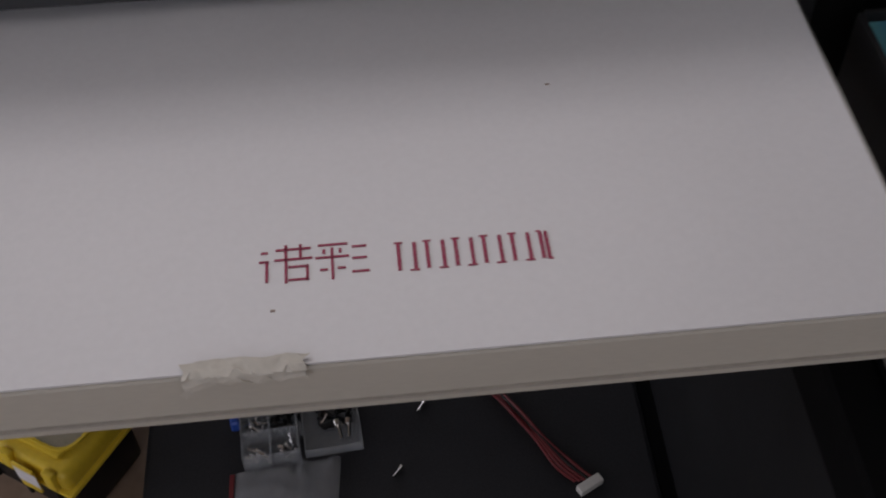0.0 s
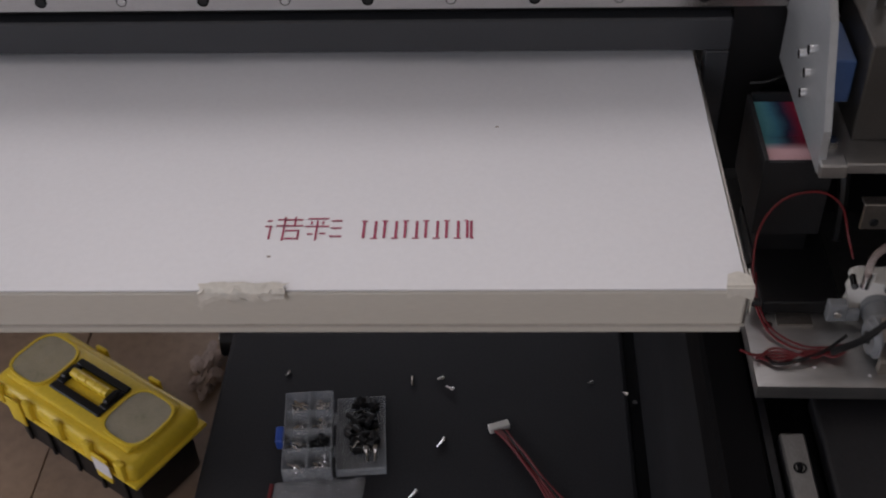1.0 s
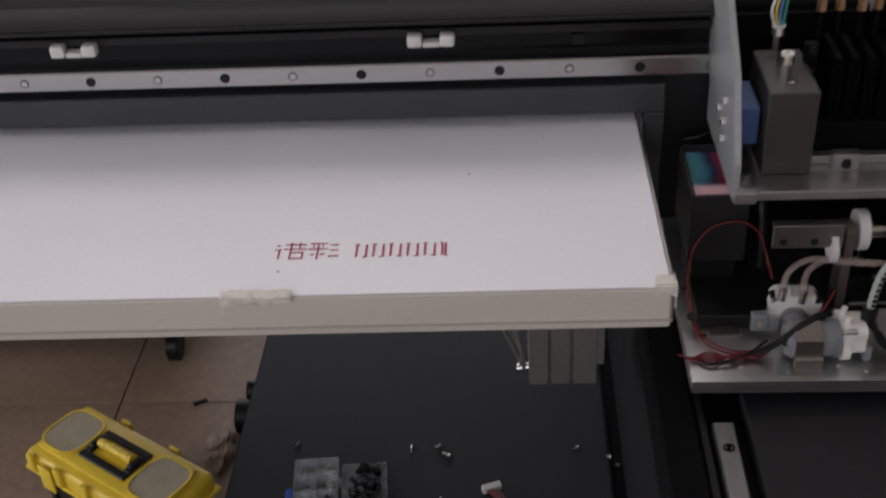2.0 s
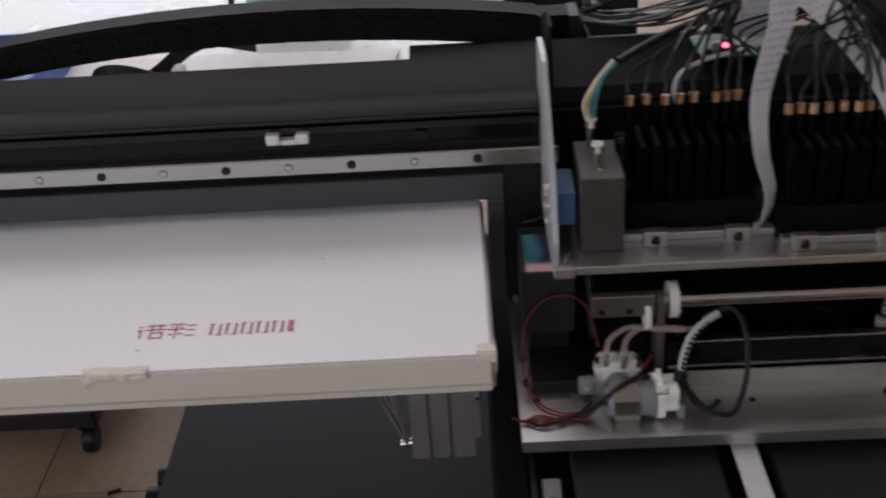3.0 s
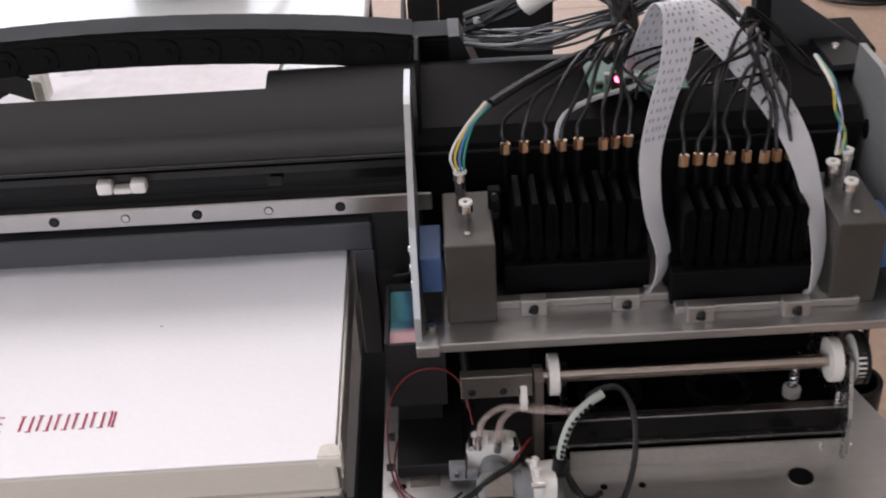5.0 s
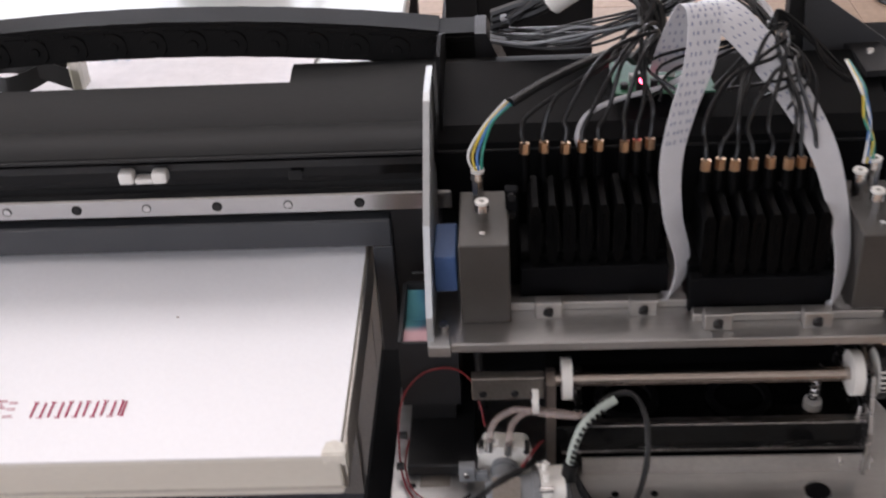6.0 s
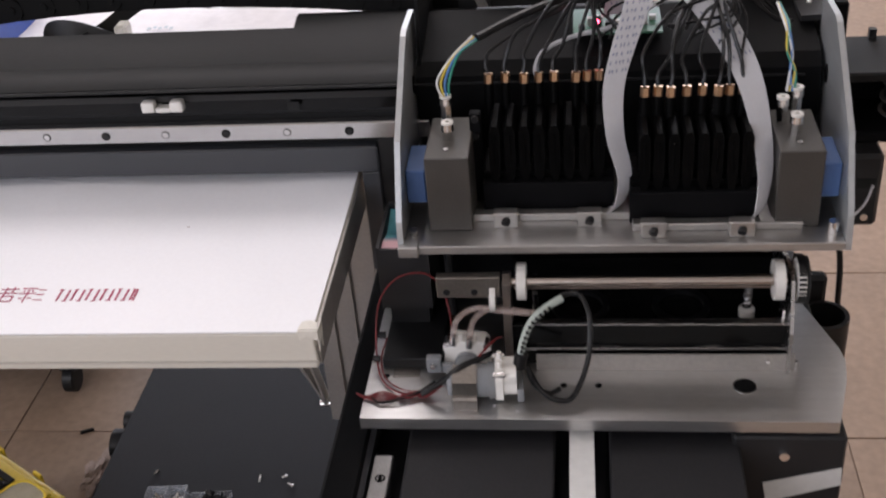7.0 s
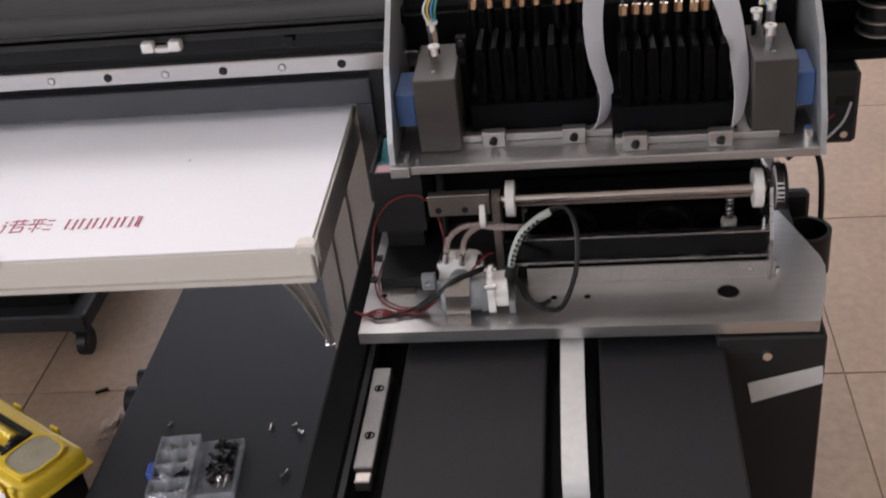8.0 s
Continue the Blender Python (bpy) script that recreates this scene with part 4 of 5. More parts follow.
part("foot", box(B(), 0.400, 0.436, -0.100, -0.045, -0.150, -0.1285), BLACK, tk)
part("plug", box(B(), 0.425, 0.440, -0.015, -0.006, -0.063, -0.054, 0.002), WHITE, tk, "white wire plug")
part("plug_lead", tube(B(), [(0.425, -0.011, -0.058), (0.412, -0.014, -0.062), (0.400, -0.010, -0.066)], 0.0013, 6), RUBBER, tk, "", True)
part("rear_pipe", tube(B(), [(0.446, -0.03, -0.03), (0.452, -0.06, -0.055), (0.456, -0.09, -0.09), (0.458, -0.10, -0.14)], 0.004, 8), RUBBER, tk, "black drain hose", True)

# two ink pumps with their wires and tubes
def pump(cx, cy, turn, long, wide, high, slim):
    """A small motor lying on its side, a lobed white head with its grey valve box at its end; long: the motor's reach to the head."""
    p = thing("ink_pump", "grey ink pump with a white pump head", "pump", (cx, cy, RZ + BZ), "ink pumps")
    m = pose(cx, cy, RZ + BZ, 0, 0, turn)
    def put(name, bm, mat, label="", smooth=False, parent=None):
        bmesh.ops.translate(bm, verts=bm.verts, vec=(0, 0, -RZ))
        bmesh.ops.transform(bm, verts=bm.verts, matrix=m)
        return part(name, bm, mat, parent or p, label, smooth)
    h = 0.016 * high * slim
    put("motor", rod(B(), (-0.020, 0, h), (long, 0, h), 0.0145 * high * slim, 28), PUMPGREY, "", True)
    put("motor_end", rod(B(), (-0.0235, 0, h), (-0.020, 0, h), 0.0115 * high * slim, 20, 0.0125 * high * slim), PUMPGREY, "", True)
    put("bearing", rod(B(), (-0.0245, 0, h), (-0.0234, 0, h), 0.0045, 14), RUBBER, "dark bearing cap", True)
    # collar between motor and head
    put("collar", rod(B(), (long - 0.006, 0, h), (long - 0.0005, 0, h), 0.0165 * high * slim, 24, 0.0155 * high * slim), PUMPGREY, "", True)
    lobes = []
    for k in range(48):
        a = 2 * math.pi * k / 48
        r = 1 + 0.13 * math.cos(4 * (a - math.pi / 4))
        lobes.append((0.0165 * wide * r * math.cos(a), max(0.001, 0.0185 * high + 0.0175 * high * r * math.sin(a))))
    head = put("pump_head", slab(B(), lobes, "x", long, long + 0.0065), PUMPWHITE, "white lobed pump head")
    put("head_dome", slab(B(), [(y * 0.86, 0.0205 * high + (z - 0.0185 * high) * 0.80) for y, z in lobes], "x", long + 0.0066, long + 0.018), PUMPWHITE, "", False, head)
    put("valve_box", box(B(), long + 0.0182, long + 0.024, -0.013 * wide, 0.012, 0.001, 0.015 * high, 0.0012, 2), PUMPGREY)
    for s in (-1, 1):
        put("screw", rod(B(), (long - 0.002, s * 0.0125 * wide, 0.0315 * high), (long + 0.0085, s * 0.0125 * wide, 0.0315 * high), 0.0026, 10), CHROME, "", True, head)
        put("port", rod(B(), (long + 0.004, s * 0.006, 0.0340 * high), (long + 0.004, s * 0.006, 0.0340 * high + 0.007), 0.0024, 10), PUMPWHITE, "", True, head)
    return p, m


pa, ma = pump(0.484, -0.190, 4, 0.018, 1.05, 1.0, 1.0)
cl = part("motor_clip", slab(B(), [(-0.2105, BZ), (-0.2105, BZ + 0.0105), (-0.2085, BZ + 0.0125), (-0.2065, BZ + 0.0125), (-0.2060, BZ + 0.026), (-0.190, BZ + 0.0335), (-0.190, BZ + 0.0315), (-0.2043, BZ + 0.0245), (-0.2043, BZ)], "x", 0.466, 0.487), BRACKET, pa, "bent steel motor clip")
pb2, mb = pump(0.475, -0.156, 86, 0.0, 1.4, 0.92, 0.74)
part("tab", box(B(), 0.4395, 0.4525, -0.168, -0.160, BZ + 0.006, BZ + 0.022, 0.001), PUMPGREY, pb2)
part("tab_arm", box(B(), 0.4525, 0.4625, -0.166, -0.161, BZ + 0.004, BZ + 0.014, 0.001), PUMPGREY, pb2)
screw("tab_screw", (0.4455, -0.168, BZ + 0.015), (0, -1, 0), 0.003, pb2)

wires = thing("pump_wiring", "red and black wires and tubes looped over the plate", "wiring", (0.46, -0.18, 0))
for k in range(5):
    o = 0.0022 * (k - 2)
    part("red_wire", tube(B(), [(0.383 + o, -0.196 - o * 1.2, BZ + 0.002 + 0.0006 * k), (0.402, -0.1965 + o * 1.5, BZ + 0.003), (0.425, -0.196 - o, BZ + 0.003 + 0.0005 * k), (0.440, -0.194 + o, BZ + 0.004), (0.455, -0.190, BZ + 0.010)], 0.0008, 6), REDWIRE, wires, "", True)
part("red_wire", tube(B(), [(0.442, -0.192, BZ + 0.004), (0.418, -0.191, BZ + 0.003), (0.400, -0.175, BZ + 0.004), (0.392, -0.148, BZ + 0.016), (0.394, -0.125, BZ + 0.050), (0.410, -0.1135, BZ + 0.070), (0.434, -0.1125, BZ + 0.076), (0.450, -0.116, BZ + 0.066), (0.457, -0.122, BZ + 0.045), (0.460, -0.134, BZ + 0.034)], 0.0009, 6), REDWIRE, wires, "long red wire loop", True)
part("red_wire", tube(B(), [(0.446, -0.190, BZ + 0.005), (0.422, -0.188, BZ + 0.003), (0.403, -0.172, BZ + 0.003), (0.396, -0.150, BZ + 0.008), (0.398, -0.125, BZ + 0.012)], 0.0008, 6), REDWIRE, wires, "", True)
part("black_wire", tube(B(), [(0.394, -0.198, BZ + 0.003), (0.400, -0.204, BZ + 0.003), (0.412, -0.203, BZ + 0.004), (0.432, -0.196, BZ + 0.006), (0.449, -0.186, BZ + 0.012)], 0.0012, 6), RUBBER, wires, "thin black wire", True)
part("black_sleeve", tube(B(), [(0.438, -0.196, BZ + 0.006), (0.455, -0.198, BZ + 0.020), (0.472, -0.193, BZ + 0.033), (0.486, -0.184, BZ + 0.034), (0.498, -0.170, BZ + 0.030)], 0.0026, 8), RUBBER, wires, "black sleeve over the wires", True)
part("red_wire", tube(B(), [(0.488, -0.182, BZ + 0.036), (0.495, -0.174, BZ + 0.040), (0.502, -0.162, BZ + 0.040), (0.506, -0.152, BZ + 0.034)], 0.0010, 6), REDWIRE, wires, "", True)
part("black_tube", tube(B(), [(0.53, -0.180, BZ + 0.020), (0.541, -0.200, BZ + 0.014), (0.555, -0.208, BZ + 0.010), (0.569, -0.205, BZ + 0.012), (0.581, -0.185, BZ + 0.035), (0.583, -0.165, BZ + 0.062), (0.575, -0.150, BZ + 0.077), (0.561, -0.145, BZ + 0.074), (0.549, -0.145, BZ + 0.066)], 0.0024, 8), RUBBER, wires, "looped black tube", True)
part("black_tube", tube(B(), [(0.529, -0.185, BZ + 0.028), (0.535, -0.190, BZ + 0.012), (0.547, -0.192, BZ + 0.004), (0.557, -0.186, BZ + 0.004)], 0.0022, 8), RUBBER, wires, "", True)
for dx, dy in ((0, 0), (0.015, -0.004)):
    part("silicone_tube", tube(B(), [(0.463 + dx, -0.158 + dy, BZ + 0.036), (0.468 + dx, -0.15, BZ + 0.052), (0.485 + dx, -0.147, BZ + 0.062), (0.510 + dx, -0.155, BZ + 0.064), (0.532 + dx * 0.5, -0.16, BZ + 0.066)], 0.0027, 8), TUBECLEAR, wires, "tinted silicone tube", True)
    part("tube_collar", rod(B(), (0.463 + dx, -0.158 + dy, BZ + 0.030), (0.464 + dx, -0.157 + dy, BZ + 0.040), 0.0032, 10), CHROME, wires, "", True)
slv = part("sleeve", tube(B(), [(0.524, -0.186, BZ + 0.038), (0.527, -0.180, BZ + 0.052), (0.535, -0.170, BZ + 0.066), (0.549, -0.16, BZ + 0.074), (0.56, -0.155, BZ + 0.078)], 0.0034, 8), SLEEVE, wires, "white sleeve with small dark marks", True)
line = smooth_path([(0.524, -0.186, BZ + 0.038), (0.527, -0.180, BZ + 0.052), (0.535, -0.170, BZ + 0.066), (0.549, -0.16, BZ + 0.074)], 4)
for q in line[2::1]:
    part("sleeve_mark", box(B(), q.x - 0.0012, q.x + 0.0012, q.y - 0.0048, q.y - 0.0030, q.z - 0.001, q.z + 0.0012), RUBBER, slv)
    part("sleeve_mark", box(B(), q.x + 0.0016, q.x + 0.0030, q.y - 0.0040, q.y - 0.0022, q.z - 0.0024, q.z - 0.0008), RUBBER, slv)
part("tube_collar", rod(B(), (0.523, -0.187, BZ + 0.028), (0.525, -0.185, BZ + 0.042), 0.006, 10), RUBBER, wires, "", True)

# ---- right end of the beam: sensor, arm, fan and cup ----
endb = thing("beam_end", "black beam end bracket with cable arm and fan", "bracket", (0.81, 0.08, 0))
part("top_plate", slab(B(), [(0.730, 0.168), (0.782, 0.165), (0.806, 0.085), (0.800, 0.052), (0.775, 0.050), (0.7742, 0.10)], "z", 0.0745, 0.080), PAINT, endb)
part("end_block", box(B(), 0.7745, 0.826, 0.091, 0.16, -0.062, 0.0745, 0.002), DEEP, endb)
screw("screw", (0.787, 0.085, 0.080), (0, 0, 1), 0.004, endb)
part("tab", box(B(), 0.778, 0.786, 0.080, 0.0905, 0.030, 0.040), ALU_RAW, endb)
part("arm", box(B(), 0.8265, 1.30, 0.07, 0.16, 0.002, 0.012, 0.002), SHELL, endb, "dark grey cable arm")
part("arm_floor", box(B(), 0.8265, 1.30, 0.07, 0.16, -0.062, -0.050, 0.002), DEEP, endb)
part("arm_back", box(B(), 0.8265, 1.30, 0.145, 0.16, -0.0498, 0.0018), DEEP, endb)
part("arm_stop", box(B(), 0.862, 0.869, 0.15, 0.157, 0.012, 0.022), PAINT, endb)
screw("screw", (0.887, 0.10, 0.012), (0, 0, 1), 0.003, endb)
part("pulley", rod(B(), (0.892, 0.105, -0.046), (0.892, 0.105, -0.008), 0.020, 28), BLACK, endb, "black cable pulley", True)
for z in (-0.012, -0.030, -0.044):
    part("pulley_rim", ring(B(), (0.892, 0.105, z), (0, 0, 1), 0.019, 0.0235, 0.0022, 32), ALU_RAW, endb, "pale rim", True)
fan = part("fan_box", box(B(), 0.800, 0.866, 0.0465, 0.11, -0.143, -0.0625, 0.004), PAINT, endb, "black fan box")
part("fan_label", box(B(), 0.842, 0.860, 0.0457, 0.0465, -0.098, -0.088), SHELL, fan)
screw("fan_screw", (0.853, 0.0465, -0.131), (0, -1, 0), 0.0045, fan, CHROME, 0.002)
part("fan_lead", tube(B(), [(0.790, 0.01, -0.130), (0.810, 0.02, -0.136), (0.832, 0.034, -0.130), (0.850, 0.040, -0.114), (0.858, 0.0455, -0.095)], 0.0013, 6), RIBBON, fan, "", True)
part("fan_lead", tube(B(), [(0.785, 0.01, -0.118), (0.805, 0.02, -0.122), (0.822, 0.035, -0.118), (0.842, 0.0455, -0.108)], 0.0013, 6), REDWIRE, fan, "", True)
sn = thing("optical_sensor", "teal plastic optical sensor beside the beam end", "sensor", (0.803, 0.045, 0))
part("housing", box(B(), 0.794, 0.816, 0.0575, 0.0775, 0.008, 0.047, 0.002, 2), TEAL, sn, "", True)
part("display", box(B(), 0.799, 0.813, 0.0567, 0.0577, 0.028, 0.039), DEEP, sn, "dark display window")
for x in (0.797, 0.809):
    screw("screw", (x + 0.002, 0.0575, 0.015), (0, -1, 0), 0.002, sn)
part("bracket", box(B(), 0.798, 0.814, 0.0776, 0.090, -0.01, 0.035), BLACK, sn)
for pts in ([(0.79, 0.0, -0.13), (0.812, 0.01, -0.122), (0.826, 0.012, -0.15), (0.829, 0.005, -0.22), (0.828, 0.0, -0.34), (0.826, 0.02, -0.55)], [(0.785, 0.0, -0.12), (0.80, -0.01, -0.112), (0.812, -0.005, -0.10), (0.82, 0.04, -0.07)]):
    single("hanging_cable", tube(B(), pts, 0.003, 8), RUBBER, "black cable hanging from the beam end", "cable", "hanging cables", smooth=True)
cup = thing("drip_cup", "black plastic drip cup beside the plate", "cup", (0.822, -0.02, 0))
part("bowl", ring(rod(B(), (0.808, -0.032, -0.240), (0.808, -0.032, -0.230), 0.024, 28), (0.808, -0.032, -0.213), (0, 0, 1), 0.0195, 0.024, 0.040, 28), BLACK, cup, "", True)
part("upright", box(B(), 0.786, 0.816, 0.001, 0.016, -0.235, -0.172, 0.004), BLACK, cup)
part("bracket", box(B(), 0.792, 0.81, 0.02, 0.06, -0.235, -0.215, 0.002), BLACK, cup)

# ---- on the deck ----
def deckbox():
    t = thing("parts_case", "open clear plastic parts case with screws, on the dark deck", "parts case", (0.015, 0.152, RZ + DECK))
    t.rotation_euler.z = radians(5)
    z0, h = DECK + 0.0005, 0.024
    X0, X1, Y0, Y1 = -0.048, 0.011, 0.092, 0.212
    tr = part("tray", box(B(), X0, X1, Y0, Y1, z0, z0 + 0.002), CLEAR, t, "clear tray with eight bins")
    for x in (X0, (X0 + X1) / 2 - 0.001, X1 - 0.002):
        part("tray_wall", box(B(), x, x + 0.002, Y0, Y1, z0 + 0.002, z0 + h), CLEAR, tr)
    for k in range(5):
        y = Y0 + (Y1 - Y0 - 0.002) * k / 4
        part("tray_wall", box(B(), X0 + 0.002, X1 - 0.002, y, y + 0.002, z0 + 0.002, z0 + h - 0.0005), CLEAR, tr)
    bm = B()
    LX0, LX1 = X1 + 0.004, X1 + 0.064
    box(bm, LX0, LX1, Y0 + 0.004, Y1 - 0.004, z0, z0 + 0.0018)
    for a in (LX0, LX1 - 0.002):
        box(bm, a, a + 0.002, Y0 + 0.004, Y1 - 0.004, z0 + 0.0018, z0 + 0.012)
    for a in (Y0 + 0.004, Y1 - 0.006):
        box(bm, LX0 + 0.002, LX1 - 0.002, a, a + 0.002, z0 + 0.0018, z0 + 0.012)
    part("lid", bm, CLEAR, t, "clear open lid")
    for y in (Y0 + 0.035, Y1 - 0.035):
        part("hinge", box(B(), X1 + 0.0005, LX0 - 0.0005, y - 0.008, y + 0.008, z0 + 0.008, z0 + 0.012), CLEAR, t)
    part("latch", box(B(), X0 - 0.010, X0 - 0.0005, Y0 + 0.045, Y0 + 0.070, z0 + 0.006, z0 + 0.022, 0.002), BINBLUE, t, "blue latch")
    r = random.Random(7)
    for col in range(2):
        for row in range(4):
            cx, cy = X0 + 0.0155 + 0.0285 * col, Y0 + 0.016 + 0.0298 * row
            dark = (col, row) == (1, 1)
            for k in range(22 if dark else 12):
                x, y, a = cx + r.uniform(-0.008, 0.008), cy + r.uniform(-0.009, 0.009), r.uniform(0, 6.28)
                p = Vector((x, y, z0 + 0.005 + r.uniform(0, 0.010 if dark else 0.005)))
                d = Vector((math.cos(a), math.sin(a), r.uniform(-0.3, 0.3))) * 0.004
                part("small_screw", rod(rod(B(), p - d, p + d, 0.0014, 6), p + d, p + d * 1.7, 0.0028, 6), BLACK if dark else CHROME, t)
    for k in range(60):
        x, y, a = LX0 + r.uniform(0.016, 0.048), Y0 + r.uniform(0.03, 0.110), r.uniform(0, 6.28)
        p = Vector((x, y, z0 + 0.006 + r.uniform(0, 0.012)))
        d = Vector((math.cos(a), math.sin(a), r.uniform(-0.4, 0.4))) * 0.005
        part("black_cap", rod(B(), p - d, p + d, 0.0042, 7), BLACK, t)
    for x, y, a in ((LX0 + 0.038, Y0 + 0.022, 1.7), (LX0 + 0.048, Y0 + 0.022, 1.5), (LX0 + 0.026, Y0 + 0.042, 1.0)):
        d = Vector((math.cos(a), math.sin(a), 0)) * 0.011
        p = Vector((x, y, z0 + 0.016))
        part("long_screw", rod(rod(B(), p - d, p + d * 0.4, 0.0022, 8), p + d * 0.4, p + d, 0.005, 10), CHROME, t, "", True)


deckbox()


def bag():
    bm = B()
    n = 14
    rows = []
    for j in range(n + 1):
        row = []
        for i in range(n + 1):
            u, v = i / n, j / n
            x = -0.052 + 0.108 * u - 0.006 * (1 - v)
            y = 0.004 + 0.080 * v + 0.010 * u
            z = DECK + 0.003 + 0.010 * math.sin(math.pi * u) * math.sin(math.pi * v) + 0.011 * abs(noise.noise(Vector((u * 7, v * 5, 2)))) * (1 if 0 < i < n else 0.3)
            row.append(bm.verts.new((x, y, RZ + z)))
        rows.append(row)
    for a, b in zip(rows, rows[1:]):
        for i in range(n):
            bm.faces.new((a[i], a[i + 1], b[i + 1], b[i]))
    out = bmesh.ops.extrude_face_region(bm, geom=list(bm.faces))
    bmesh.ops.translate(bm, verts=[v for v in out["geom"] if isinstance(v, bmesh.types.BMVert)], vec=(0, 0, -0.0012))
    t = thing("zip_bag", "crumpled clear plastic zip bag lying on the deck", "plastic bag", (0.0, 0.05, RZ + DECK))
    part("film", bm, BAGFILM, t, "", True)
    part("zip_strip", box(B(), -0.0575, -0.0525, 0.006, 0.082, DECK + 0.003, DECK + 0.0055, 0.0005), REDWIRE, t, "red zip strip")


bag()
rnd = random.Random(11)
for x, y, a, ln in ((-0.061, 0.255, 1.0, 0.006), (0.102, 0.245, 1.6, 0.014), (0.137, 0.250, 0.4, 0.006), (0.150, 0.235, -0.5, 0.011), (0.143, 0.147, 1.0, 0.016), (0.327, 0.245, 0.3, 0.005), (0.371, 0.229, -0.6, 0.005), (0.113, 0.070, 0.9, 0.014)):
    d = Vector((math.cos(a), math.sin(a), 0)) * ln / 2
    p = Vector((x, y, DECK + 0.0032))
    t = thing("loose_screw", "small bright steel screw lying on the dark deck", "screw", (x, y, RZ + DECK), "loose screws")
    part("shank", rod(B(), p - d, p + d * 0.5, 0.0019, 8), CHROME, t, "", True)
    part("head", rod(B(), p + d * 0.5, p + d * 0.5 + d.normalized() * 0.004, 0.0033, 10), CHROME, t, "", True)
lead = thing("connector_lead", "red wire lead with a white plug lying on the deck", "cable", (0.25, 0.12, RZ + DECK))
part("plug", box(B(), 0.200, 0.226, 0.167, 0.177, DECK + 0.0005, DECK + 0.0095, 0.001, 1, Matrix.Rotation(0.35, 4, "Z")), WHITE, lead, "white plug")
part("plug", box(B(), 0.290, 0.318, 0.031, 0.041, DECK + 0.0005, DECK + 0.0095, 0.001, 1, Matrix.Rotation(0.5, 4, "Z")), WHITE, lead, "white plug")
for k in range(5):
    o = 0.0025 * (k - 2)
    part("wire", tube(B(), [(0.214 + o * 1.5, 0.167, DECK + 0.005), (0.224 + o, 0.153, DECK + 0.006), (0.241 + o, 0.125, DECK + 0.005 + abs(o)), (0.262 + o, 0.092, DECK + 0.007), (0.283 + o * 2, 0.060, DECK + 0.005), (0.300 + o * 2, 0.041, DECK + 0.005)], 0.0018, 6), REDWIRE if k != 3 else RUBBER, lead, "", True)


# ---- toolbox on the floor ----
def toolbox():
    t = thing("toolbox", "yellow and black plastic toolbox standing on the tiled floor", "toolbox", (-0.29, 0.18, RZ + FL))
    L, W = 0.318, 0.152
    m = pose(-0.288, 0.183, RZ + FL, 0, 0, -33) @ Matrix.Diagonal((0.80, 0.735, 0.75, 1))
    def put(name, bm, mat, parent=None, label="", smooth=False):
        bmesh.ops.translate(bm, verts=bm.verts, vec=(0, 0, -RZ))
        bmesh.ops.transform(bm, verts=bm.verts, matrix=m)
        return part(name, bm, mat, parent or t, label, smooth)
    x, y = L / 2, W / 2
    put("tub", box(B(), -x + 0.012, x - 0.012, -y + 0.012, y - 0.012, 0.001, 0.115, 0.01, 2), BLACK, None, "black tub", True)
    for k in range(5):
        put("tub_rib", box(B(), -x + 0.035 + 0.058 * k, -x + 0.043 + 0.058 * k, -y + 0.007, -y + 0.0125, 0.01, 0.10, 0.0015), BLACK)
    lid = put("lid", box(B(), -x, x, -y, y, 0.106, 0.150, 0.012, 3), YELLOW, None, "yellow lid", True)
    put("rim", box(B(), -x - 0.005, x + 0.005, -y - 0.005, y + 0.005, 0.104, 0.113, 0.003, 2), YELLOW, lid, "", True)
    put("lid_top", box(B(), -x + 0.020, x - 0.020, -y + 0.018, y - 0.018, 0.1502, 0.161, 0.006, 2), YELLOW, lid, "", True)

    def oval(sx, a0, b0):
        return [(sx + a0 * math.copysign(abs(math.cos(a)) ** 0.6, math.cos(a)), b0 * math.copysign(abs(math.sin(a)) ** 0.6, math.sin(a))) for a in (2 * math.pi * k / 32 for k in range(32))]

    for s in (-1, 1):
        rim, edge = oval(s * 0.106, 0.045, 0.053), oval(s * 0.106, 0.041, 0.049)
        bm = B()
        lo = [[bm.verts.new((p[0], p[1], h + RZ)) for p in loop] for loop, h in ((rim, 0.1612), (rim, 0.165), (edge, 0.165), (edge, 0.1612))]
        for i in range(3):
            for k in range(32):
                bm.faces.new((lo[i][k], lo[i][(k + 1) % 32], lo[i + 1][(k + 1) % 32], lo[i + 1][k]))
        put("cover_rim", bm, YELLOW, lid)
        put("bin_cover", slab(B(), oval(s * 0.106, 0.0405, 0.0485), "z", 0.1614, 0.164), FOGGED, lid, "fogged clear bin cover")
        put("latch", box(B(), s * 0.098 - 0.017, s * 0.098 + 0.017, -y - 0.011, -y - 0.0055, 0.088, 0.146, 0.003, 2), YELLOW, lid, "yellow latch", True)
        put("hinge_lug", box(B(), s * 0.06 - 0.012, s * 0.06 + 0.012, y + 0.0002, y + 0.008, 0.112, 0.150, 0.003, 2), YELLOW, lid, "", True)
    # open recess with the grip across it
    for w in ((-0.056, 0.056, -0.037, -0.021), (-0.056, 0.056, 0.023, 0.037), (-0.056, -0.040, -0.0208, 0.0228), (0.040, 0.056, -0.0208, 0.0228)):
        put("recess_frame", box(B(), *w, 0.1612, 0.1665, 0.0015), BLACK, lid, "black recess frame")
    h = put("handle", rod(B(), (-0.0395, 0.004, 0.1705), (0.0395, 0.004, 0.1705), 0.0085, 16), YELLOW, lid, "yellow grip", True)
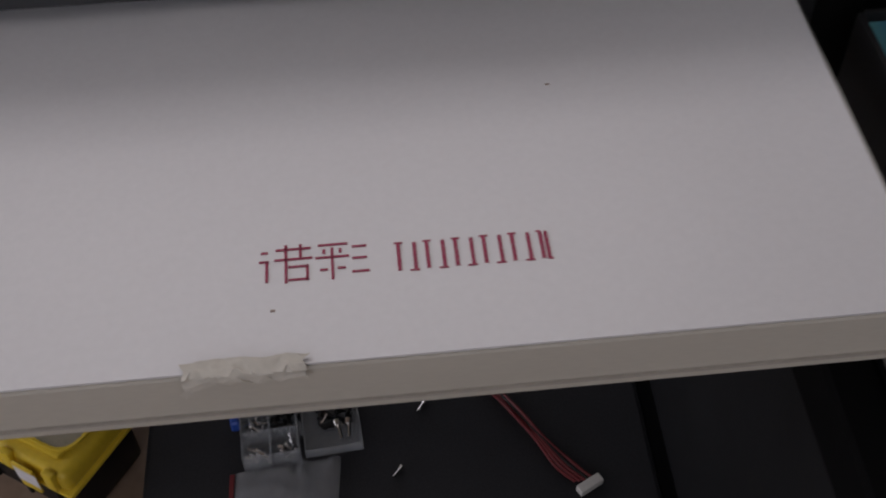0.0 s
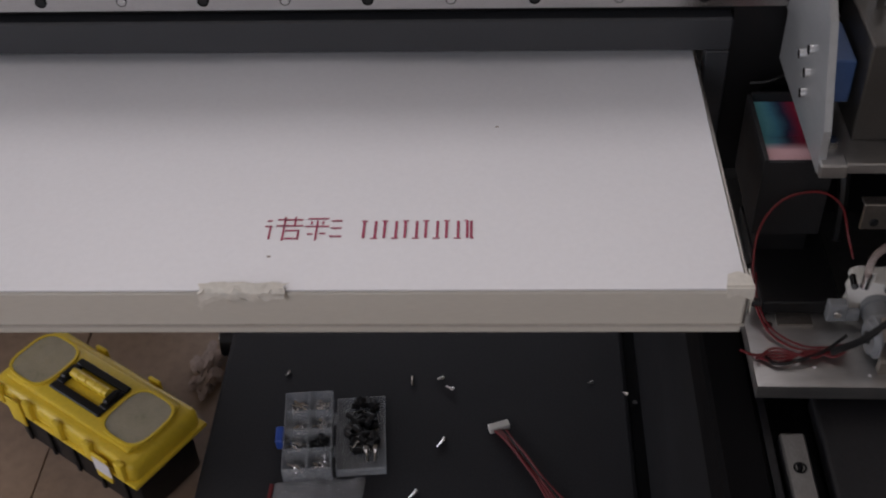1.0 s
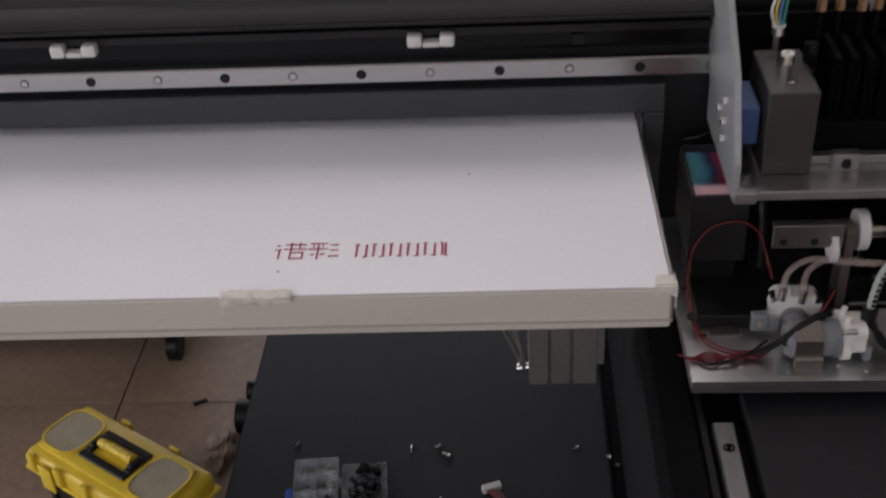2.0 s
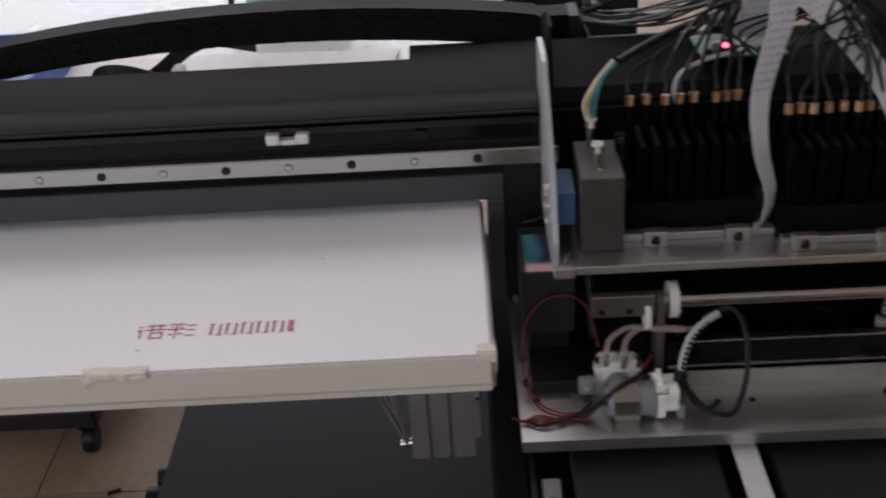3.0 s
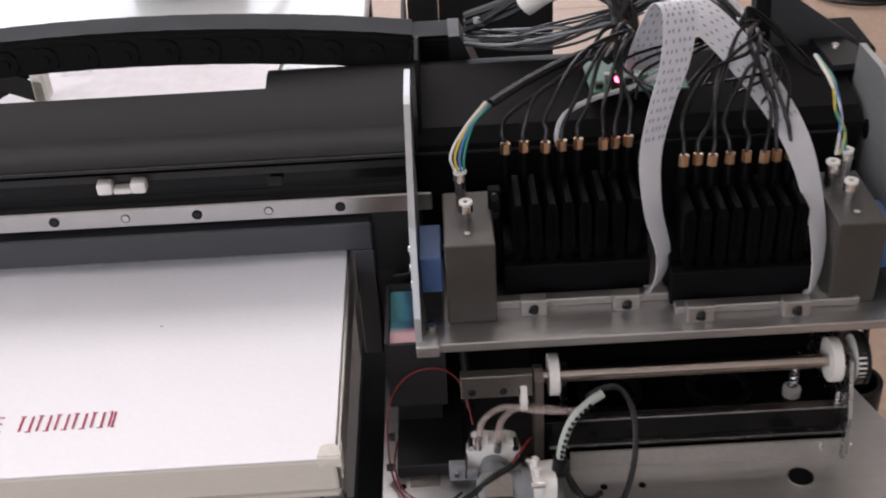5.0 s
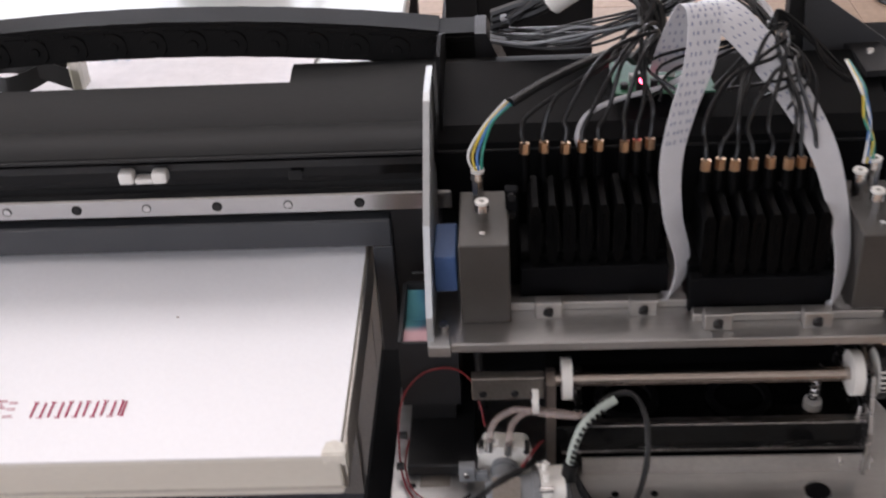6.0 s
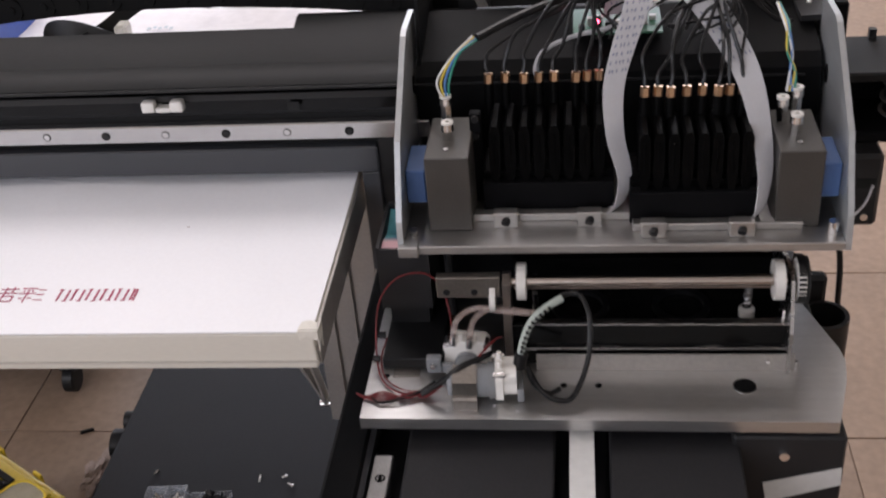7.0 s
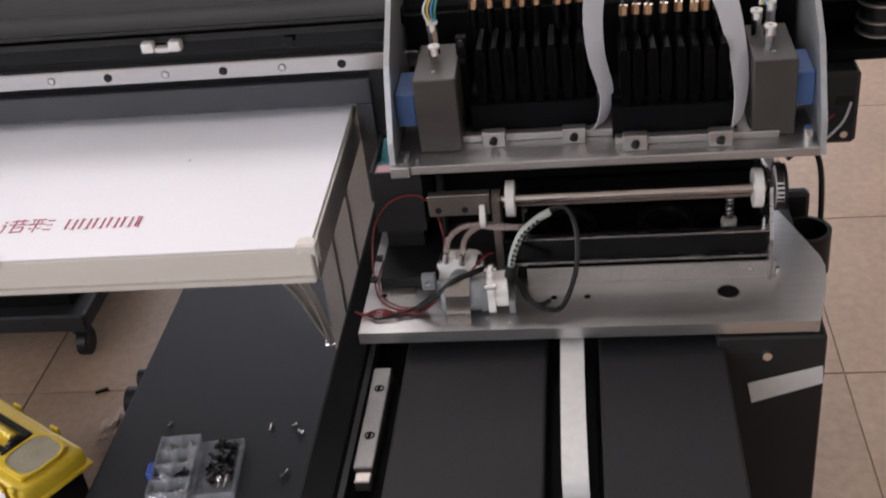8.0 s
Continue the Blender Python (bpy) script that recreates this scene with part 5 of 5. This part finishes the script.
    for k in range(4):
        put("grip_bump", rod(B(), (-0.027 + 0.018 * k - 0.004, 0.004, 0.1705), (-0.027 + 0.018 * k + 0.004, 0.004, 0.1705), 0.0095, 16), YELLOW, h, "", True)
    for s in (-1, 1):
        put("handle_end", box(B(), s * 0.047 - 0.006, s * 0.047 + 0.006, -0.014, 0.018, 0.1667, 0.174, 0.003), BLACK, lid)
    put("sticker", box(B(), 0.084, 0.120, -y - 0.0118, -y - 0.0111, 0.108, 0.140), LABELWHITE, lid, "small white sticker")
    for k in range(5):
        xx = -x + 0.022 + 0.0685 * k
        put("lug", box(B(), xx - 0.009, xx + 0.009, -y - 0.0085, -y + 0.004, 0.1135, 0.153, 0.004, 2), YELLOW, lid, "", True)


toolbox()

# ---- floor clutter and the cart behind ----
def crumple(name, c, size, mat, label, category, seed):
    bm = B()
    bmesh.ops.create_icosphere(bm, subdivisions=4, radius=1)
    for v in bm.verts:
        n1 = noise.noise(v.co * 1.6 + Vector((seed, 0, 0)))
        n2 = noise.noise(v.co * 5 + Vector((0, seed, 0)))
        v.co *= 1 + 0.85 * n1 + 0.40 * n2
        v.co.x, v.co.y, v.co.z = v.co.x * size[0] + c[0], v.co.y * size[1] + c[1], max(v.co.z, -0.6) * size[2] + RZ + FL + 0.6 * size[2]
    return single(name, bm, mat, label, category, smooth=True)


crumple("rag", (-0.190, 0.317, 0), (0.019, 0.036, 0.009), CLOTH, "crumpled brown-grey rag lying on the floor", "rag", 8)
single("floor_scrap", box(B(), -0.256, -0.234, 0.416, 0.421, FL, FL + 0.004, m=Matrix.Rotation(0.45, 4, "Z")), BLACK, "small black scrap lying on the tiles", "scrap")
cart = thing("low_cart", "dark grey low cart on castors behind the toolbox", "cart", (-0.8, 0.8, 0))
part("deck", box(B(), -1.25, -0.283, 0.505, 0.95, FL + 0.062, FL + 0.098, 0.004), PAINT, cart)
part("frame", box(B(), -1.23, -0.31, 0.535, 0.92, FL + 0.098, FL + 0.125, 0.004), DEEP, cart)
part("load", box(B(), -1.1, -0.36, 0.56, 0.88, FL + 0.125, FL + 0.19, 0.01), BLACK, cart)
for x, y in ((-0.307, 0.53), (-1.2, 0.53), (-0.307, 0.91)):
    part("castor", ring(rod(B(), (x - 0.010, y, FL + 0.025), (x + 0.010, y, FL + 0.025), 0.0215, 20), (x, y, FL + 0.025), (1, 0, 0), 0.0217, 0.025, 0.017, 20), BLACK, cart, "black castor", True)
    part("castor_fork", box(B(), x - 0.016, x + 0.016, y - 0.010, y + 0.010, FL + 0.045, FL + 0.062, 0.003), BLACK, cart)

# ---- white table behind the printer ----
TB = -0.10
wt = thing("work_table", "white laminate work table standing behind the printer", "table", (-0.6, 0.9, 0))
part("tabletop", box(B(), -2.0, 0.352, 0.30, 1.35, TB - 0.03, TB, 0.003), TABLEWHITE, wt)
for x, y in ((-1.95, 0.35), (-0.75, 0.36), (-1.95, 1.3), (0.30, 1.3)):
    part("leg", box(B(), x - 0.02, x + 0.02, y - 0.02, y + 0.02, FL, TB - 0.03), PAINT, wt)
frame2 = thing("floor_frame", "black steel machine frame behind the carriage", "frame", (0.45, 0.6, 0))
part("post", box(B(), 0.41, 0.45, 0.60, 0.64, FL, 0.10), PAINT, frame2)
part("cross_rail", box(B(), 0.411, 0.449, 0.3, 0.5995, -0.16, -0.12), PAINT, frame2)
part("plate", box(B(), 0.4505, 0.60, 0.605, 0.635, -0.2, 0.02), PAINT, frame2)
paper = B()
rows = []
for j in range(7):
    rows.append([paper.verts.new((-0.26 + 0.50 * i / 12 + 0.02 * j / 6, 0.44 + 0.16 * j / 6 - 0.03 * i / 12, RZ + TB + 0.003 + 0.006 * abs(noise.noise(Vector((i * 0.4, j * 0.5, 1)))))) for i in range(13)])
for a, b in zip(rows, rows[1:]):
    for i in range(12):
        paper.faces.new((a[i], a[i + 1], b[i + 1], b[i]))
out = bmesh.ops.extrude_face_region(paper, geom=list(paper.faces))
bmesh.ops.translate(paper, verts=[v for v in out["geom"] if isinstance(v, bmesh.types.BMVert)], vec=(0, 0, -0.0015))
single("paper_sheet", paper, LABELWHITE, "creased off-white paper lying on the white table", "paper", smooth=True)
for k in range(5):
    single("print_smudge", box(B(), -0.02 + 0.008 * k, -0.0155 + 0.008 * k, 0.50 + 0.004 * (k % 2), 0.507 + 0.004 * (k % 2), TB + 0.0085, TB + 0.0091), FAINT, "faint blue printed mark on the paper", "print mark", "print marks")
for x, mt, lb in ((0.047, SPOOLTEAL, "dusty teal round bottle standing on the white table"), (0.130, SPOOLMAUVE, "dusty mauve round bottle standing on the white table")):
    b = thing("ink_bottle", lb, "bottle", (x, 0.80, RZ + TB), "ink bottles")
    part("body", rod(B(), (x, 0.80, TB), (x, 0.80, TB + 0.16), 0.041, 36), mt, b, "", True)
    part("neck", rod(B(), (x, 0.80, TB + 0.16), (x, 0.80, TB + 0.19), 0.041, 36, 0.02), mt, b, "", True)
single("black_cord", tube(B(), [(-0.005, 0.74, TB + 0.02), (0.0, 0.73, TB + 0.06), (0.02, 0.735, TB + 0.14), (0.10, 0.735, TB + 0.19), (0.17, 0.735, TB + 0.10), (0.20, 0.74, TB + 0.05), (0.235, 0.75, TB + 0.008)], 0.005, 8), RUBBER, "thin black cord lying over the bottles", "cord", smooth=True)
loop = thing("strap_loop", "black strap loop with a pale clip on the table", "strap", (-0.06, 0.46, RZ + TB))
part("strap", band(B(), [(-0.02, 0.42, TB + 0.02), (-0.09, 0.44, TB + 0.035), (-0.135, 0.455, TB + 0.03), (-0.145, 0.45, TB + 0.012), (-0.11, 0.43, TB + 0.012), (-0.06, 0.44, TB + 0.03), (0.0, 0.49, TB + 0.06), (0.06, 0.55, TB + 0.03)], ((0, 0.004, 0.024), (0, 0.004, 0.024)), 0.002), RUBBER, loop)
part("clip", box(B(), -0.028, -0.012, 0.41, 0.435, TB + 0.012, TB + 0.05, 0.003), FOGGED, loop, "pale plastic clip")
for k in range(2):
    x0 = -0.53 + 0.17 * k
    bn = thing("storage_bin", "blue plastic storage bin on the white table", "storage bin", (x0, 0.5, RZ + TB), "storage bins")
    bm = B()
    box(bm, x0, x0 + 0.15, 0.42, 0.60, TB, TB + 0.005)
    box(bm, x0, x0 + 0.005, 0.42, 0.60, TB + 0.005, TB + 0.046)
    box(bm, x0 + 0.145, x0 + 0.15, 0.42, 0.60, TB + 0.005, TB + 0.046)
    box(bm, x0 + 0.005, x0 + 0.145, 0.595, 0.60, TB + 0.005, TB + 0.046)
    box(bm, x0 + 0.005, x0 + 0.145, 0.42, 0.425, TB + 0.005, TB + 0.034)
    part("bin", bm, BINBLUE, bn)
    part("parts_bag", box(B(), x0 + 0.01, x0 + 0.14, 0.43, 0.59, TB + 0.0055, TB + 0.038, 0.004), BAGFILM if k else CLEAR, bn, "clear bags of small parts")
coil = thing("floor_cable", "coiled black cable lying on the tiled floor", "cable", (1.66, 2.25, 0))
rnd = random.Random(21)
for r0 in (0.10, 0.13, 0.115, 0.14):
    a0, dx, dy = rnd.uniform(0, 6), rnd.uniform(-0.02, 0.02), rnd.uniform(-0.02, 0.02)
    part("coil", tube(B(), [(1.66 + dx + r0 * (1.1 + 0.15 * math.sin(3 * a)) * math.cos(a + a0), 2.25 + dy + r0 * math.sin(a + a0), FL + 0.006 + 0.008 * (r0 - 0.1) * 10) for a in (2 * math.pi * k / 14 for k in range(14))], 0.005, 6, 4), RUBBER, coil, "", True)
part("tail", tube(B(), [(1.56, 2.20, FL + 0.006), (1.48, 2.32, FL + 0.006), (1.40, 2.45, FL + 0.006), (1.30, 2.75, FL + 0.006)], 0.005, 6), RUBBER, coil, "", True)

# ---- floor tiles ----
TS, OX, OY = 0.45, -0.372, 0.42
bm = B()
box(bm, -TS / 2 + 0.001, TS / 2 - 0.001, -TS / 2 + 0.001, TS / 2 - 0.001, -0.008, 0.0, 0.0008)
bmesh.ops.translate(bm, verts=bm.verts, vec=(0, 0, -RZ))
tile_mesh = bpy.data.meshes.new("tile")
bm.to_mesh(tile_mesh)
bm.free()
tile_mesh.materials.append(TILE)
for i in range(-8, 11):
    for j in range(-9, 9):
        x, y = OX + TS * (i + 0.5), OY + TS * (j + 0.5)
        if FX0 - 0.1 < x < FX1 + 0.1 and FY0 - 0.1 < y < FY1 + 0.1:
            o = new("tile", tile_mesh)
            o.parent = floor
            o.location = (x, y, 0.0)
